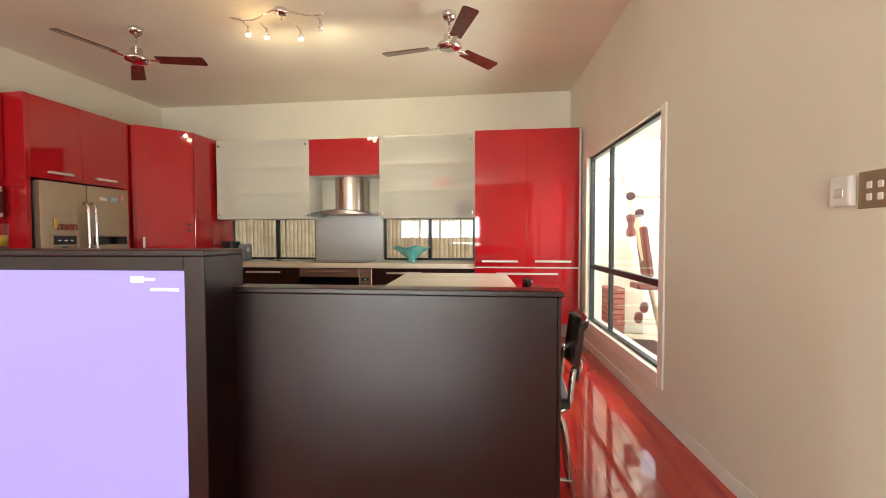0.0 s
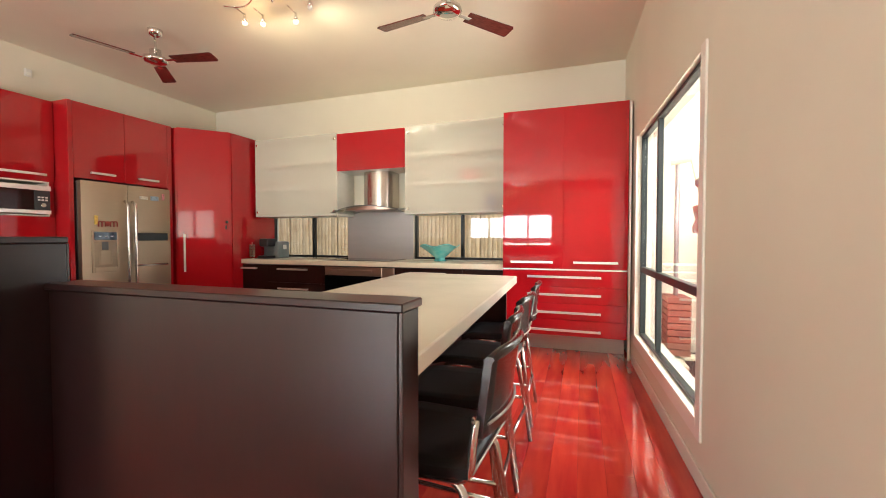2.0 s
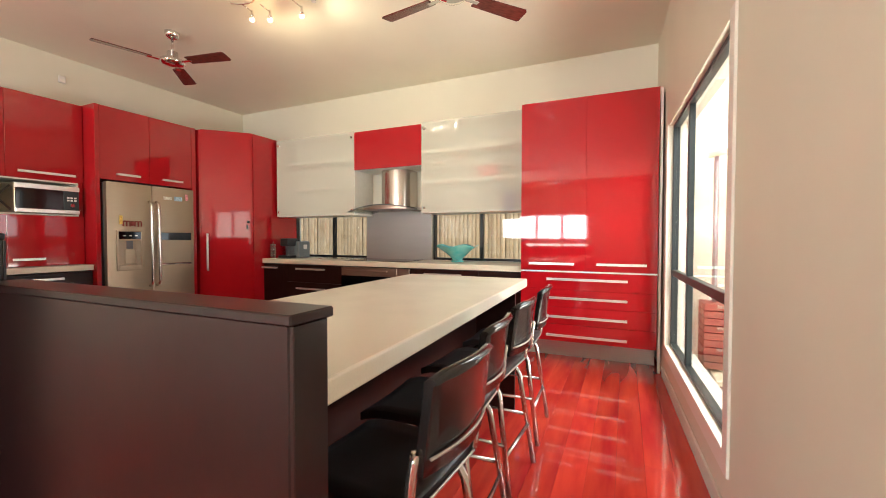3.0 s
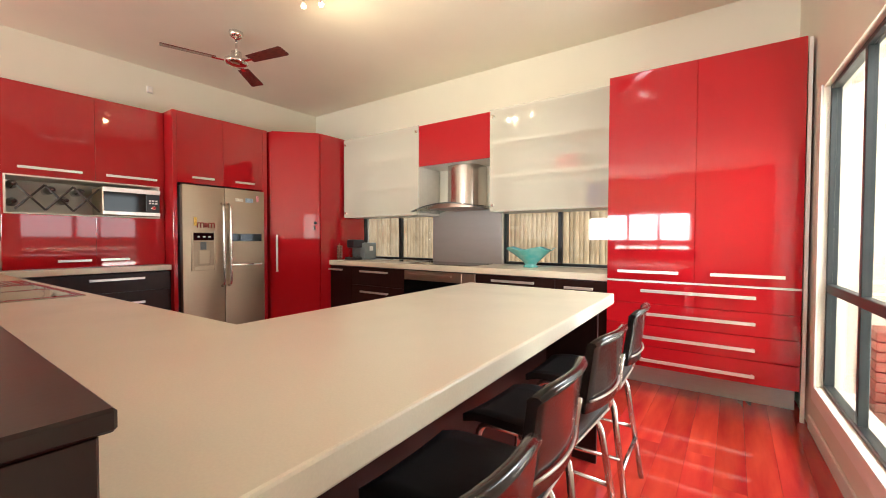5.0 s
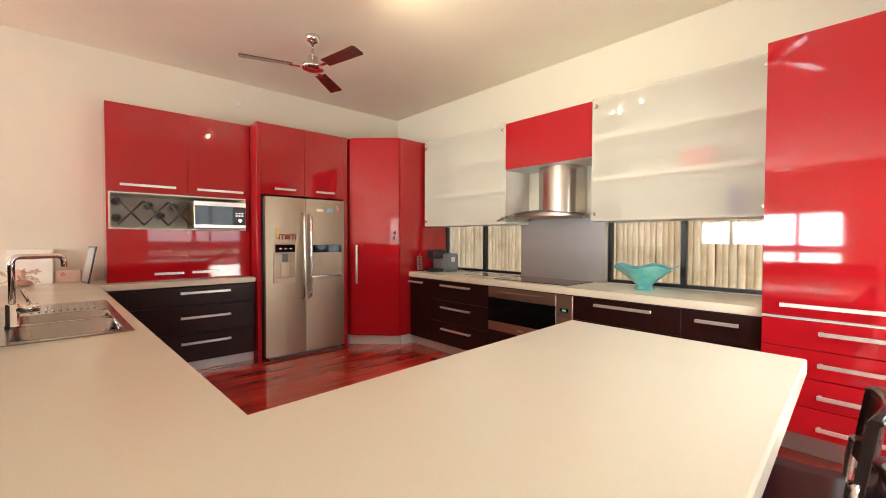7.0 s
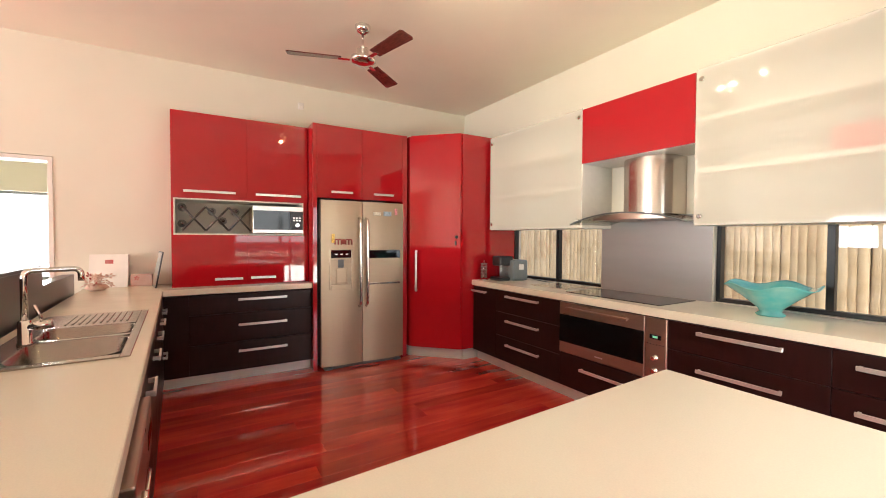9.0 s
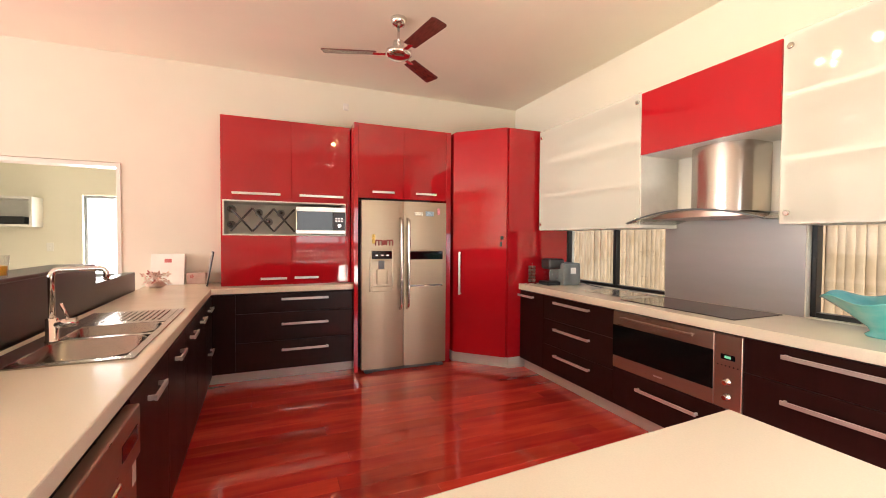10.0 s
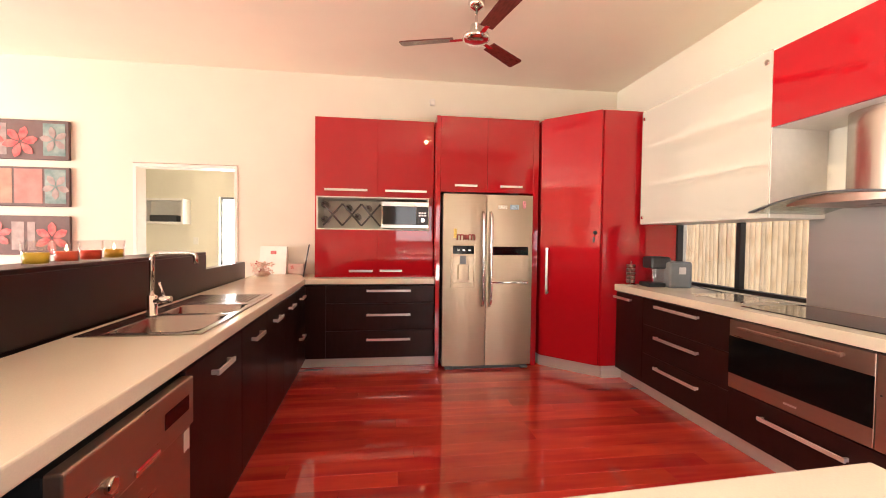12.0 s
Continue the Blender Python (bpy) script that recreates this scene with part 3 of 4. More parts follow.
for k in range(3):
    part("dispenser_key", bx((0.135 + k * 0.055, -0.0085, 1.232), (0.16 + k * 0.055, -0.0072, 1.243), 0.001), ALU, dl)
# Flush plate: the shade of the recess is put into a darker steel.
part("dispenser_bay", bx((0.096, -0.002, 0.926), (0.304, 0.002, 1.1845), 0.001), mat("shaded_bay_steel", (0.34, 0.27, 0.19), 0.32, 0.8, var=0.1, scale=8), dl, "flat steel dispenser bay, toned darker for the recess shade")
part("paddle", slab([(0.14, -0.002), (0.26, -0.002), (0.245, -0.008), (0.20, -0.0095), (0.155, -0.008)], 0.95, 1.09), STEEL, dl)
part("chute", bx((0.165, -0.009, 1.10), (0.225, -0.0005, 1.184), 0.003), GREYPLASTIC, dl, "dark dispenser chute")
part("bar_panel", bx((0.47, -0.004, 0.905), (0.86, 0.002, 1.285), 0.004), STEEL, dr, "steel home-bar flap")
part("bar_strip", bx((0.475, -0.008, 1.19), (0.855, -0.003, 1.275), 0.003), BLACKGLASS, dr)
part("bar_grip", bx((0.475, -0.010, 0.908), (0.855, -0.003, 0.93), 0.003), CHROME, dr)
b = bmesh.new()
for x in (0.03, 0.79):
    box(b, (x, -0.005, FZ), (x + 0.08, 0.06, 0.085), 0.006)
box(b, (0.11, 0.03, 0.055), (0.79, 0.05, 0.10))
part("plinth", b, GREYPLASTIC, fridge)
for x, z, w, h, c in ((0.10, 1.355, 0.03, 0.09, (0.75, 0.5, 0.1)), (0.54, 1.645, 0.09, 0.035, (0.8, 0.72, 0.6)), (0.66, 1.64, 0.09, 0.05, (0.35, 0.5, 0.6)), (0.79, 1.655, 0.03, 0.07, (0.8, 0.3, 0.35))):
    part("magnet", bx((x, -0.016 + 0.002 * (x > 0.5), z), (x + w, -0.005, z + h), 0.003), mat("magnet", c, 0.4, var=0.4, scale=60), dl if x < 0.43 else dr)
LETTER = mat("magnet_letter", (0.28, 0.05, 0.035), 0.45, var=0.1, scale=30)
for x in (0.135, 0.245):
    for s in (0, 0.032):
        part("letter_m", tube(bmesh.new(), bend([(x + s, -0.011, 1.335), (x + s, -0.011, 1.388), (x + s + 0.032, -0.011, 1.388), (x + s + 0.032, -0.011, 1.335)], 0.014), 0.0065, 8), LETTER, dl)
part("letter_o", lathe(bmesh.new(), [(0.026, 0), (0.026, 0.006), (0.012, 0.010), (0.0005, 0.010)], sides=16), LETTER, dl, "flower-shaped magnet", pose(0.222, -0.006, 1.365, 90, 0, 0))

# corner pantry: door set across the corner
P0, P1 = Vector((-3.875, 4.345)), Vector((-3.45, 4.775))
pw = (P1 - P0).length
ang = math.degrees(math.atan2(P1.y - P0.y, P1.x - P0.x))
pantry = thing("pantry", pose(P0.x, P0.y, 0, 0, 0, ang), "tall gloss red corner pantry with a long upright handle", "pantry")
inv = pantry.matrix_basis.inverted()
def loc(x, y):
    v = inv @ Vector((x, y, 0))
    return v.x, v.y
part("body", slab([loc(-3.885, 4.365), loc(-3.464, 4.79), loc(-3.45, 4.795), loc(-3.45, 5.536), loc(-4.525, 5.536), loc(-4.525, 4.365)], 0.18, 2.545), RED, pantry)
part("kickboard", slab([loc(-3.93, 4.38), loc(-3.50, 4.82), loc(-3.47, 4.82), loc(-3.47, 5.2), loc(-4.3, 5.2), loc(-4.3, 4.38)], FZ, 0.18), KICK, pantry)
front(pantry, 0.03, 0.18, pw - 0.002, 2.55, RED, "door", (0.10, 1.04, 0.46, 1))
# ---- west worktop and sink run ----
SY = 2.188
RUN = pose(-0.60, SY, 0, 0, 0, 2.1) @ pose(0.60, -SY, 0)  # the sink run stands slightly off square
WORK = solid("worktop", slab_hole([(XL + 0.001, 1.44), (-0.76, 1.624), (0.398, 1.624), (0.315, 3.725), (-0.569, 3.738), (-0.486, SY), (-3.945, 2.052), (-3.945, 3.298), (XL + 0.001, 3.298)], [(RUN @ Vector((-2.285 + x, 1.915 + y, 0))).to_2d() for x, y in ((-0.2, -0.165), (0.55, -0.165), (0.55, 0.185), (-0.2, 0.185))], 0.892, 0.946, 0.006), BENCH, "cream stone worktop joining sink bench and breakfast bar", "worktop")
def south(x1, w, fronts, label, name="base_cabinet"):
    return cabinet(name, RUN @ pose(x1, SY - 0.012, 0, 0, 0, 180), w, 0.47, 0.16, 0.74, DARKWOOD, fronts, label, kick=0.16, group="base cabinets")
south(-1.435, 0.615, [(0, 0.16, 0.615, 0.88, "door", (0.32, 0.80, 0.20))], "dark espresso base cabinet below the sink bench")
for i in range(3):
    south(-2.05 - 0.48 * i, 0.48, [(0, 0.16, 0.48, 0.88, "door", (0.24, 0.80, 0.18))], "dark espresso base cabinet below the sink bench")
south(-3.49, 0.46, [(0, 0.52, 0.46, 0.88, "drawer", (0.23, 0.80, 0.18)), (0, 0.16, 0.46, 0.52, "drawer", (0.23, 0.44, 0.18))], "dark espresso base cabinet below the sink bench")
dwash = thing("dishwasher", RUN @ pose(-0.83, SY + 0.005, 0, 0, 0, 180), "stainless steel dishwasher under the worktop", "dishwasher")
part("body", bx((0.004, 0.03, 0.05), (0.60, 0.45, 0.86), 0.002), BLACKPLASTIC, dwash)
dd = part("door", bx((0, 0, 0.11), (0.60, 0.028, 0.70), 0.004), ROSE, dwash)
pp = part("control_panel", bx((0, -0.012, 0.704), (0.60, 0.028, 0.868), 0.006, 2), ROSE, dwash)
part("display", bx((0.40, -0.014, 0.765), (0.56, -0.012, 0.815), 0.001), BLACKGLASS, pp)
part("knob", lathe(bmesh.new(), [(0.02, 0), (0.02, 0.012), (0.016, 0.014)], sides=16), CHROME, pp, "", pose(0.14, -0.012, 0.76, 90, 0, 0))
part("grip", bx((0.24, -0.022, 0.715), (0.36, -0.011, 0.735), 0.004), CHROME, pp)
part("sticker", bx((0.55, -0.001, 0.62), (0.59, 0, 0.69), 0), WHITEPLASTIC, dd)
# sink
sink = thing("sink", RUN @ pose(-2.285, 1.915, 0.946), "stainless steel double bowl sink with a ribbed drainer", "sink")
def bowl(x0, x1, y0, y1, depth):
    b = bmesh.new()
    r, n = 0.085, 6
    def ring(g, z):
        out = []
        for cx, cy, a0 in ((x1 - r, y1 - r, 0), (x0 + r, y1 - r, 90), (x0 + r, y0 + r, 180), (x1 - r, y0 + r, 270)):
            for i in range(n + 1):
                a = radians(a0 + 90 * i / n)
                out.append(b.verts.new((cx + (r - g) * math.cos(a), cy + (r - g) * math.sin(a), z)))
        return out
    rings = [ring(-0.004, 0.0065), ring(0.002, 0.004), ring(0.008, -depth * 0.9), ring(0.03, -depth)]
    for p, q in zip(rings, rings[1:]):
        for k in range(len(p)):
            f = b.faces.new((p[k], p[(k + 1) % len(p)], q[(k + 1) % len(p)], q[k]))
            f.smooth = True
    b.faces.new(rings[-1])
    return b
SINKSTEEL = mat("sink_steel", (0.36, 0.335, 0.30), 0.22, 1.0, var=0.05, scale=20, rvar=0.04)
b = bmesh.new()
X0, X1, Y0, Y1 = -0.58, 0.59, -0.25, 0.215
B1, B2 = (0.165, 0.545, -0.16, 0.18), (-0.155, 0.125, -0.16, 0.18)
box(b, (X0, B1[3], 0.0005), (X1, Y1, 0.006), 0.002)
box(b, (X0, Y0, 0.0005), (X1, B1[2], 0.006), 0.002)
box(b, (B1[1], B1[2], 0.0005), (X1, B1[3], 0.006))
box(b, (B2[1], B1[2], 0.0005), (B1[0], B1[3], 0.006))
box(b, (X0, B1[2], 0.0005), (B2[0], B1[3], 0.006))
part("rim", b, SINKSTEEL, sink)
part("bowl", bowl(*B1, 0.16), SINKSTEEL, sink)
part("bowl", bowl(*B2, 0.12), SINKSTEEL, sink)
for i in range(10):
    part("rib", bx((-0.55, -0.12 + i * 0.028, 0.006), (-0.24, -0.11 + i * 0.028, 0.010), 0.002), SINKSTEEL, sink)
tap = thing("tap", RUN @ pose(-2.10, 1.75, 0.952), "chrome square-neck mixer tap beside the sink", "tap")
part("base", lathe(bmesh.new(), [(0.026, 0), (0.026, 0.01), (0.022, 0.012), (0.022, 0.10), (0.016, 0.105)]), CHROME, tap)
part("spout", tube(bmesh.new(), bend([(0, 0, 0.1), (0, 0, 0.31), (-0.07, 0.17, 0.31), (-0.07, 0.17, 0.255)], 0.03), 0.012, 12), CHROME, tap)
mixer = part("mixer", tube(bmesh.new(), [(0, 0, 0.075), (0.0, 0.085, 0.082)], 0.019, 16), CHROME, tap)
part("lever", tube(bmesh.new(), [(0, 0.055, 0.095), (0.0, 0.03, 0.165)], 0.006, 10), CHROME, mixer)

# ---- island and half walls ----
isl = thing("island", pose(0, 0, 0), "dark espresso breakfast bar base", "island")
part("body", bx((-0.455, 2.2, 0.14), (-0.041, 3.66, 0.891), 0.003), DARKWOOD, isl)
part("back_panel", bx((-0.04, 1.625, FZ), (-0.02, 3.66, 0.891), 0.002), DARKWOOD, isl)
part("end_panel", bx((-0.52, 3.661, FZ), (0.25, 3.68, 0.891), 0.002), DARKWOOD, isl)
part("kickboard", bx((-0.42, 2.2, FZ), (-0.05, 3.64, 0.139), 0.001), KICK, isl)
stub = thing("half_wall", pose(0, 0, 0), "dark espresso panel half wall at the end of the breakfast bar", "half wall")
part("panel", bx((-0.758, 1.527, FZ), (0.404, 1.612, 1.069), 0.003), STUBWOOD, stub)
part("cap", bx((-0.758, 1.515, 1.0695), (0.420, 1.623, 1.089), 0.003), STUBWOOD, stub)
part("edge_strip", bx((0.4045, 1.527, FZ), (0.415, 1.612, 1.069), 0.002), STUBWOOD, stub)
tvu = thing("screen_cabinet", RUN, "dark espresso half wall cabinet with a lit screen set in it", "cabinet")
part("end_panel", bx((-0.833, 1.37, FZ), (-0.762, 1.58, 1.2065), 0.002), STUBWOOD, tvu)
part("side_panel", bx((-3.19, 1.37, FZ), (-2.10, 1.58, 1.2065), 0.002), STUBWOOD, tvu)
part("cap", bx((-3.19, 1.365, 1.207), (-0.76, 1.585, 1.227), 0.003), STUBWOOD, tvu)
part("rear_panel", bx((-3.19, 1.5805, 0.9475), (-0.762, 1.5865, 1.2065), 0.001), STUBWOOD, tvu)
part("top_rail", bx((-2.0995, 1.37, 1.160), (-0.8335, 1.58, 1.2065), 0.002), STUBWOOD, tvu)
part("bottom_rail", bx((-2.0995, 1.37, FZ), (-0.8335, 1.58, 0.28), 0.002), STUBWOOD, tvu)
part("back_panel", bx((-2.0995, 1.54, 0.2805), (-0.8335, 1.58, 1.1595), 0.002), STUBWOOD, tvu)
part("screen", bx((-2.098, 1.385, 0.282), (-0.835, 1.42, 1.158), 0.002), SCREEN, tvu, "lilac glowing screen")
for x0, x1, z0, z1 in ((-1.03, -0.985, 1.120, 1.140), (-0.985, -0.945, 1.126, 1.134), (-0.96, -0.862, 1.092, 1.101)):
    part("caption_bar", bx((x0, 1.3835, z0), (x1, 1.3845, z1), 0), CAPTION, tvu, "white mark on the screen")
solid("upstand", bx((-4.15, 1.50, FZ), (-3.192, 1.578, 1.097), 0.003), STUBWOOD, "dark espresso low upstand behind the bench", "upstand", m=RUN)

# ---- stools ----
SHELL = mat("black_moulding", (0.016, 0.013, 0.013), 0.22, var=0.15, scale=12, rvar=0.04, coat=0.2)
PIPING = mat("pale_piping", (0.42, 0.37, 0.33), 0.3, 0.4, var=0.06, scale=20)
def stool(m):
    s = thing("bar_stool", m, "black vinyl bar stool on a bent steel tube frame", "stool", "stools along the breakfast bar")
    H = 0.555
    n = 8
    b = bmesh.new()
    # seat: thin padded board with a rolled front
    rows = []
    for i in range(n + 1):
        x = -0.2 + 0.40 * i / n
        dz = -0.02 * max(0, 1 - i / 2) ** 2 + 0.012 * max(0, (i - 6) / 2)
        rows.append([(x, y, H + dz - 0.008 * (1 - (y / 0.2) ** 2)) for y in [-0.19 + 0.38 * j / 6 for j in range(7)]])
    top = [[b.verts.new((x, y, z)) for x, y, z in r] for r in rows]
    bot = [[b.verts.new((x, y, z - 0.028)) for x, y, z in r] for r in rows]
    for i in range(n):
        for j in range(6):
            b.faces.new((top[i][j], top[i + 1][j], top[i + 1][j + 1], top[i][j + 1])).smooth = True
            b.faces.new((bot[i][j + 1], bot[i + 1][j + 1], bot[i + 1][j], bot[i][j])).smooth = True
        b.faces.new((top[i][0], bot[i][0], bot[i + 1][0], top[i + 1][0]))
        b.faces.new((top[i + 1][6], bot[i + 1][6], bot[i][6], top[i][6]))
    for j in range(6):
        b.faces.new((top[0][j], top[0][j + 1], bot[0][j + 1], bot[0][j]))
        b.faces.new((top[n][j + 1], top[n][j], bot[n][j], bot[n][j + 1]))
    part("seat", b, VINYL, s)
    b = bmesh.new()
    # backrest: curved pad leaning back
    cols = []
    for j in range(9):
        y = -0.165 + 0.33 * j / 8
        bow = 0.035 * (1 - (y / 0.185) ** 2)
        edge = (abs(y) / 0.165) ** 6
        lean = lambda z: 0.19 + bow + 0.13 * (z - H)
        ring = ((0, H + 0.085), (0, H + 0.285), (-0.002, H + 0.305 - 0.012 * edge), (0.006, H + 0.318 - 0.016 * edge), (0.02, H + 0.32 - 0.018 * edge), (0.029, H + 0.308 - 0.012 * edge), (0.022 - 0.006 * (1 - edge), H + 0.285), (0.022 - 0.006 * (1 - edge), H + 0.125), (0.024, H + 0.085))
        cols.append([b.verts.new((lean(z) + o, y, z)) for o, z in ring])
    for p, q in zip(cols, cols[1:]):
        for k in range(9):
            b.faces.new((p[k], p[(k + 1) % 9], q[(k + 1) % 9], q[k])).smooth = k != 8
    b.faces.new(cols[0][::-1])
    b.faces.new(cols[-1])
    back = part("backrest", b, SHELL, s, "glossy black moulded backrest")
    part("piping", tube(bmesh.new(), [(0.214 + 0.035 * (1 - (y / 0.185) ** 2) + 0.0165, y, H + 0.122) for y in [-0.15 + 0.03 * k for k in range(11)]], 0.004, 6), PIPING, back, "pale moulded ridge")
    part("piping", tube(bmesh.new(), [(0.205, -0.165 + 0.033 * k, H - 0.012) for k in range(11)], 0.004, 6), PIPING, s, "pale seam along the rear of the seat")
    for y in (-0.175, 0.175):
        part("back_upright", tube(bmesh.new(), bend([(0.214, y * 0.97, H + 0.125), (0.208, y, H + 0.09), (0.200, y, H - 0.03), (0.02, y, H - 0.04)], 0.05), 0.0125, 10), CHROMETUBE, s)
        part("back_leg", tube(bmesh.new(), bend([(0.02, y * 0.86, H - 0.045), (0.175, y * 0.86, H - 0.05), (0.245, y * 1.12, 0.0)], 0.06), 0.0125, 10), CHROMETUBE, s)
        part("front_leg", tube(bmesh.new(), bend([(0.02, y * 0.86, H - 0.045), (-0.15, y * 0.86, H - 0.05), (-0.2, y * 1.12, 0.0)], 0.05), 0.0125, 10), CHROMETUBE, s)
    for x, z in ((-0.181, 0.2), (0.219, 0.2)):
        part("stretcher", tube(bmesh.new(), [(x, -0.183, z), (x, 0.183, z)], 0.009, 8), CHROMETUBE, s)
    for y in (-0.180, 0.180):
        part("stretcher", tube(bmesh.new(), [(-0.176, y, 0.25), (0.212, y, 0.25)], 0.009, 8), CHROMETUBE, s)
    return s

first = stool(pose(0.303, 1.965, FZ, 0, 0, -4))
for x, y, a in ((0.25, 2.39, 2), (0.237, 2.90, -3), (0.225, 3.45, 2)):
    copy_thing(first, pose(x, y + 0.015, FZ, 0, 0, a))

# ---- ceiling fans and lights ----
def fan(m, turn, label, blade=BLADE):
    f = thing("ceiling_fan", m, label, "ceiling fan", "ceiling fans")
    part("canopy", lathe(bmesh.new(), [(0.062, 0), (0.062, -0.02), (0.05, -0.05), (0.02, -0.062)], sides=24), CHROME, f)
    part("rod", tube(bmesh.new(), [(0, 0, -0.05), (0, 0, -0.23)], 0.011), CHROME, f)
    part("motor", lathe(bmesh.new(), [(0.018, -0.17), (0.045, -0.18), (0.048, -0.24), (0.10, -0.255), (0.105, -0.28), (0.08, -0.30), (0.03, -0.308), (0.0005, -0.309)], sides=28), CHROME, f)
    for k in range(3):
        q = pose(0, 0, -0.275, 0, 0, turn + 120 * k)
        arm = part("blade_arm", bx((0.08, -0.018, -0.004), (0.20, 0.018, 0.0), 0.001), CHROME, f, "", q)
        b = slab([(0.17, -0.05), (0.57, -0.062), (0.585, -0.045), (0.585, 0.05), (0.57, 0.062), (0.17, 0.05)], 0.001, 0.009, 0.002)
        part("blade", b, blade, f, "", q @ pose(0, 0, 0, -11, 0, 0))
    return f

fan(pose(-2.95, 3.475, ZC), 12, "chrome ceiling fan with three dark red wooden blades")
fan(pose(-0.165, 3.57, ZC), 51, "chrome ceiling fan with three dark red wooden blades")
track = thing("track_light", pose(-1.52, 3.355, ZC), "curved ceiling track light with small frosted spots", "ceiling light")
part("canopy", lathe(bmesh.new(), [(0.055, 0), (0.055, -0.025), (0.03, -0.04), (0.0005, -0.042)]), CHROME, track)
part("stem", tube(bmesh.new(), [(0, 0, -0.04), (0, 0, -0.075)], 0.008), CHROME, track)
part("rail", tube(bmesh.new(), [(-0.40 + 0.08 * i, -0.08 + 0.06 * math.sin(i * 0.9), -0.075) for i in range(11)], 0.006, 8), CHROME, track)
for x, y, on in ((-0.33, 0.06, 1), (-0.2, 0.12, 1), (0.075, 0.18, 1), (0.31, 0.05, 0)):
    sp = part("spot", lathe(bmesh.new(), [(0.008, -0.075), (0.01, -0.10), (0.0195, -0.145)], (x, y, 0), 14), CHROME, track)
    part("arm", tube(bmesh.new(), [(x, y - 0.1, -0.075), (x, y, -0.085)], 0.004, 6), CHROME, track)
    part("bulb", lathe(bmesh.new(), [(0.010, -0.11), (0.020, -0.15), (0.017, -0.162), (0.0005, -0.166)], (x, y, 0), 14), BULB if on else WHITEPLASTIC, sp, "lit warm bulb" if on else "unlit bulb")
lamp("track_glow", "POINT", pose(-1.76, 3.42, 2.88), 4.5, (1, 0.60, 0.24), radius=0.025)
for x, y, aim in ((-1.85, 3.42, (-2.6, 5.5, 2.2)), (-1.72, 3.47, (-1.2, 5.5, 2.3)), (-1.445, 3.54, (0.2, 5.4, 2.4))):
    beam = lamp("track_lamp", "SPOT", look((x, y, 2.93), aim), 23, (1, 0.80, 0.52), radius=0.02)
    beam.data.spot_size, beam.data.spot_blend = radians(140), 1.0

# ---- loose things on the benches ----
bowl_p = [(0.0005, 0.0), (0.07, 0.0), (0.075, 0.01), (0.055, 0.025), (0.065, 0.045), (0.14, 0.11), (0.225, 0.178), (0.24, 0.186), (0.235, 0.188), (0.215, 0.18), (0.13, 0.118), (0.05, 0.058), (0.0005, 0.05)]
solid("bowl", lathe(bmesh.new(), bowl_p, sides=40, wave=lambda a, r, z: (0, 0.016 * math.sin(5 * a) * (r / 0.24) ** 3 if r > 0.12 else 0)), TEAL, "turquoise art glass bowl with a wavy rim", "bowl", m=pose(-0.83, 5.30, 0.9465))
mach = thing("coffee_machine", pose(-3.27, 5.25, 0.946, 0, 0, 84), "grey and black capsule coffee machine on the worktop", "coffee machine")
part("body", bx((0.0, -0.15, 0.0), (0.2, 0.13, 0.225), 0.02, 3), mat("slate_plastic", (0.19, 0.21, 0.21), 0.3, var=0.08, scale=20), mach)
part("side_panel", bx((0.2005, -0.13, 0.02), (0.206, 0.11, 0.205), 0.002), ALU, mach)
part("head", bx((-0.13, -0.09, 0.16), (0.05, 0.07, 0.265), 0.02, 3), BLACKPLASTIC, mach)
part("drip_tray", bx((-0.15, -0.10, 0.0), (-0.001, 0.08, 0.035), 0.006), BLACKPLASTIC, mach)
part("tank", bx((-0.11, -0.07, 0.036), (-0.001, 0.06, 0.159), 0.01, 2), CLEARGLASS, mach)
part("label", bx((0.08, -0.1515, 0.12), (0.14, -0.1502, 0.18), 0), ALU, mach)
part("cord", tube(bmesh.new(), bend([(0.19, -0.1, 0.05), (0.21, -0.25, 0.02), (0.24, -0.45, 0.006)], 0.03), 0.004, 6), BLACKPLASTIC, mach)
rack = thing("capsule_rack", pose(-3.375, 5.035, 0.946), "wire stand of coffee capsules beside the machine", "rack")
part("base", lathe(bmesh.new(), [(0.05, 0), (0.05, 0.008), (0.0005, 0.009)]), CHROME, rack)
part("post", tube(bmesh.new(), [(0, 0, 0.008), (0, 0, 0.22)], 0.004), CHROME, rack)
for k in range(4):
    for z in (0.02, 0.055, 0.09, 0.125, 0.16):
        part("capsule", lathe(bmesh.new(), [(0.009, 0), (0.016, 0.024), (0.0165, 0.026)], (0.028 * math.cos(k * 1.57), 0.028 * math.sin(k * 1.57), z), 10), ROSE, rack)

micro = thing("microwave", west(-4.06, 2.77) @ pose(0, 0, 1.44), "stainless steel microwave in the red niche", "microwave")
part("body", bx((0, 0.015, 0.006), (0.47, 0.34, 0.275), 0.005), STEEL, micro)
part("door", bx((0.004, 0, 0.03), (0.345, 0.014, 0.265), 0.003), mat("oven_door_glass", (0.012, 0.011, 0.010), 0.06, spec=0.45), micro)
part("trim_strip", bx((0.0, -0.004, 0.228), (0.47, 0.014, 0.272), 0.002), ALU, micro)
part("trim_strip", bx((0.0, -0.004, 0.008), (0.47, 0.014, 0.042), 0.002), ALU, micro)
cp = part("control_panel", bx((0.348, 0, 0.044), (0.466, 0.014, 0.226), 0.002), BLACKPLASTIC, micro)
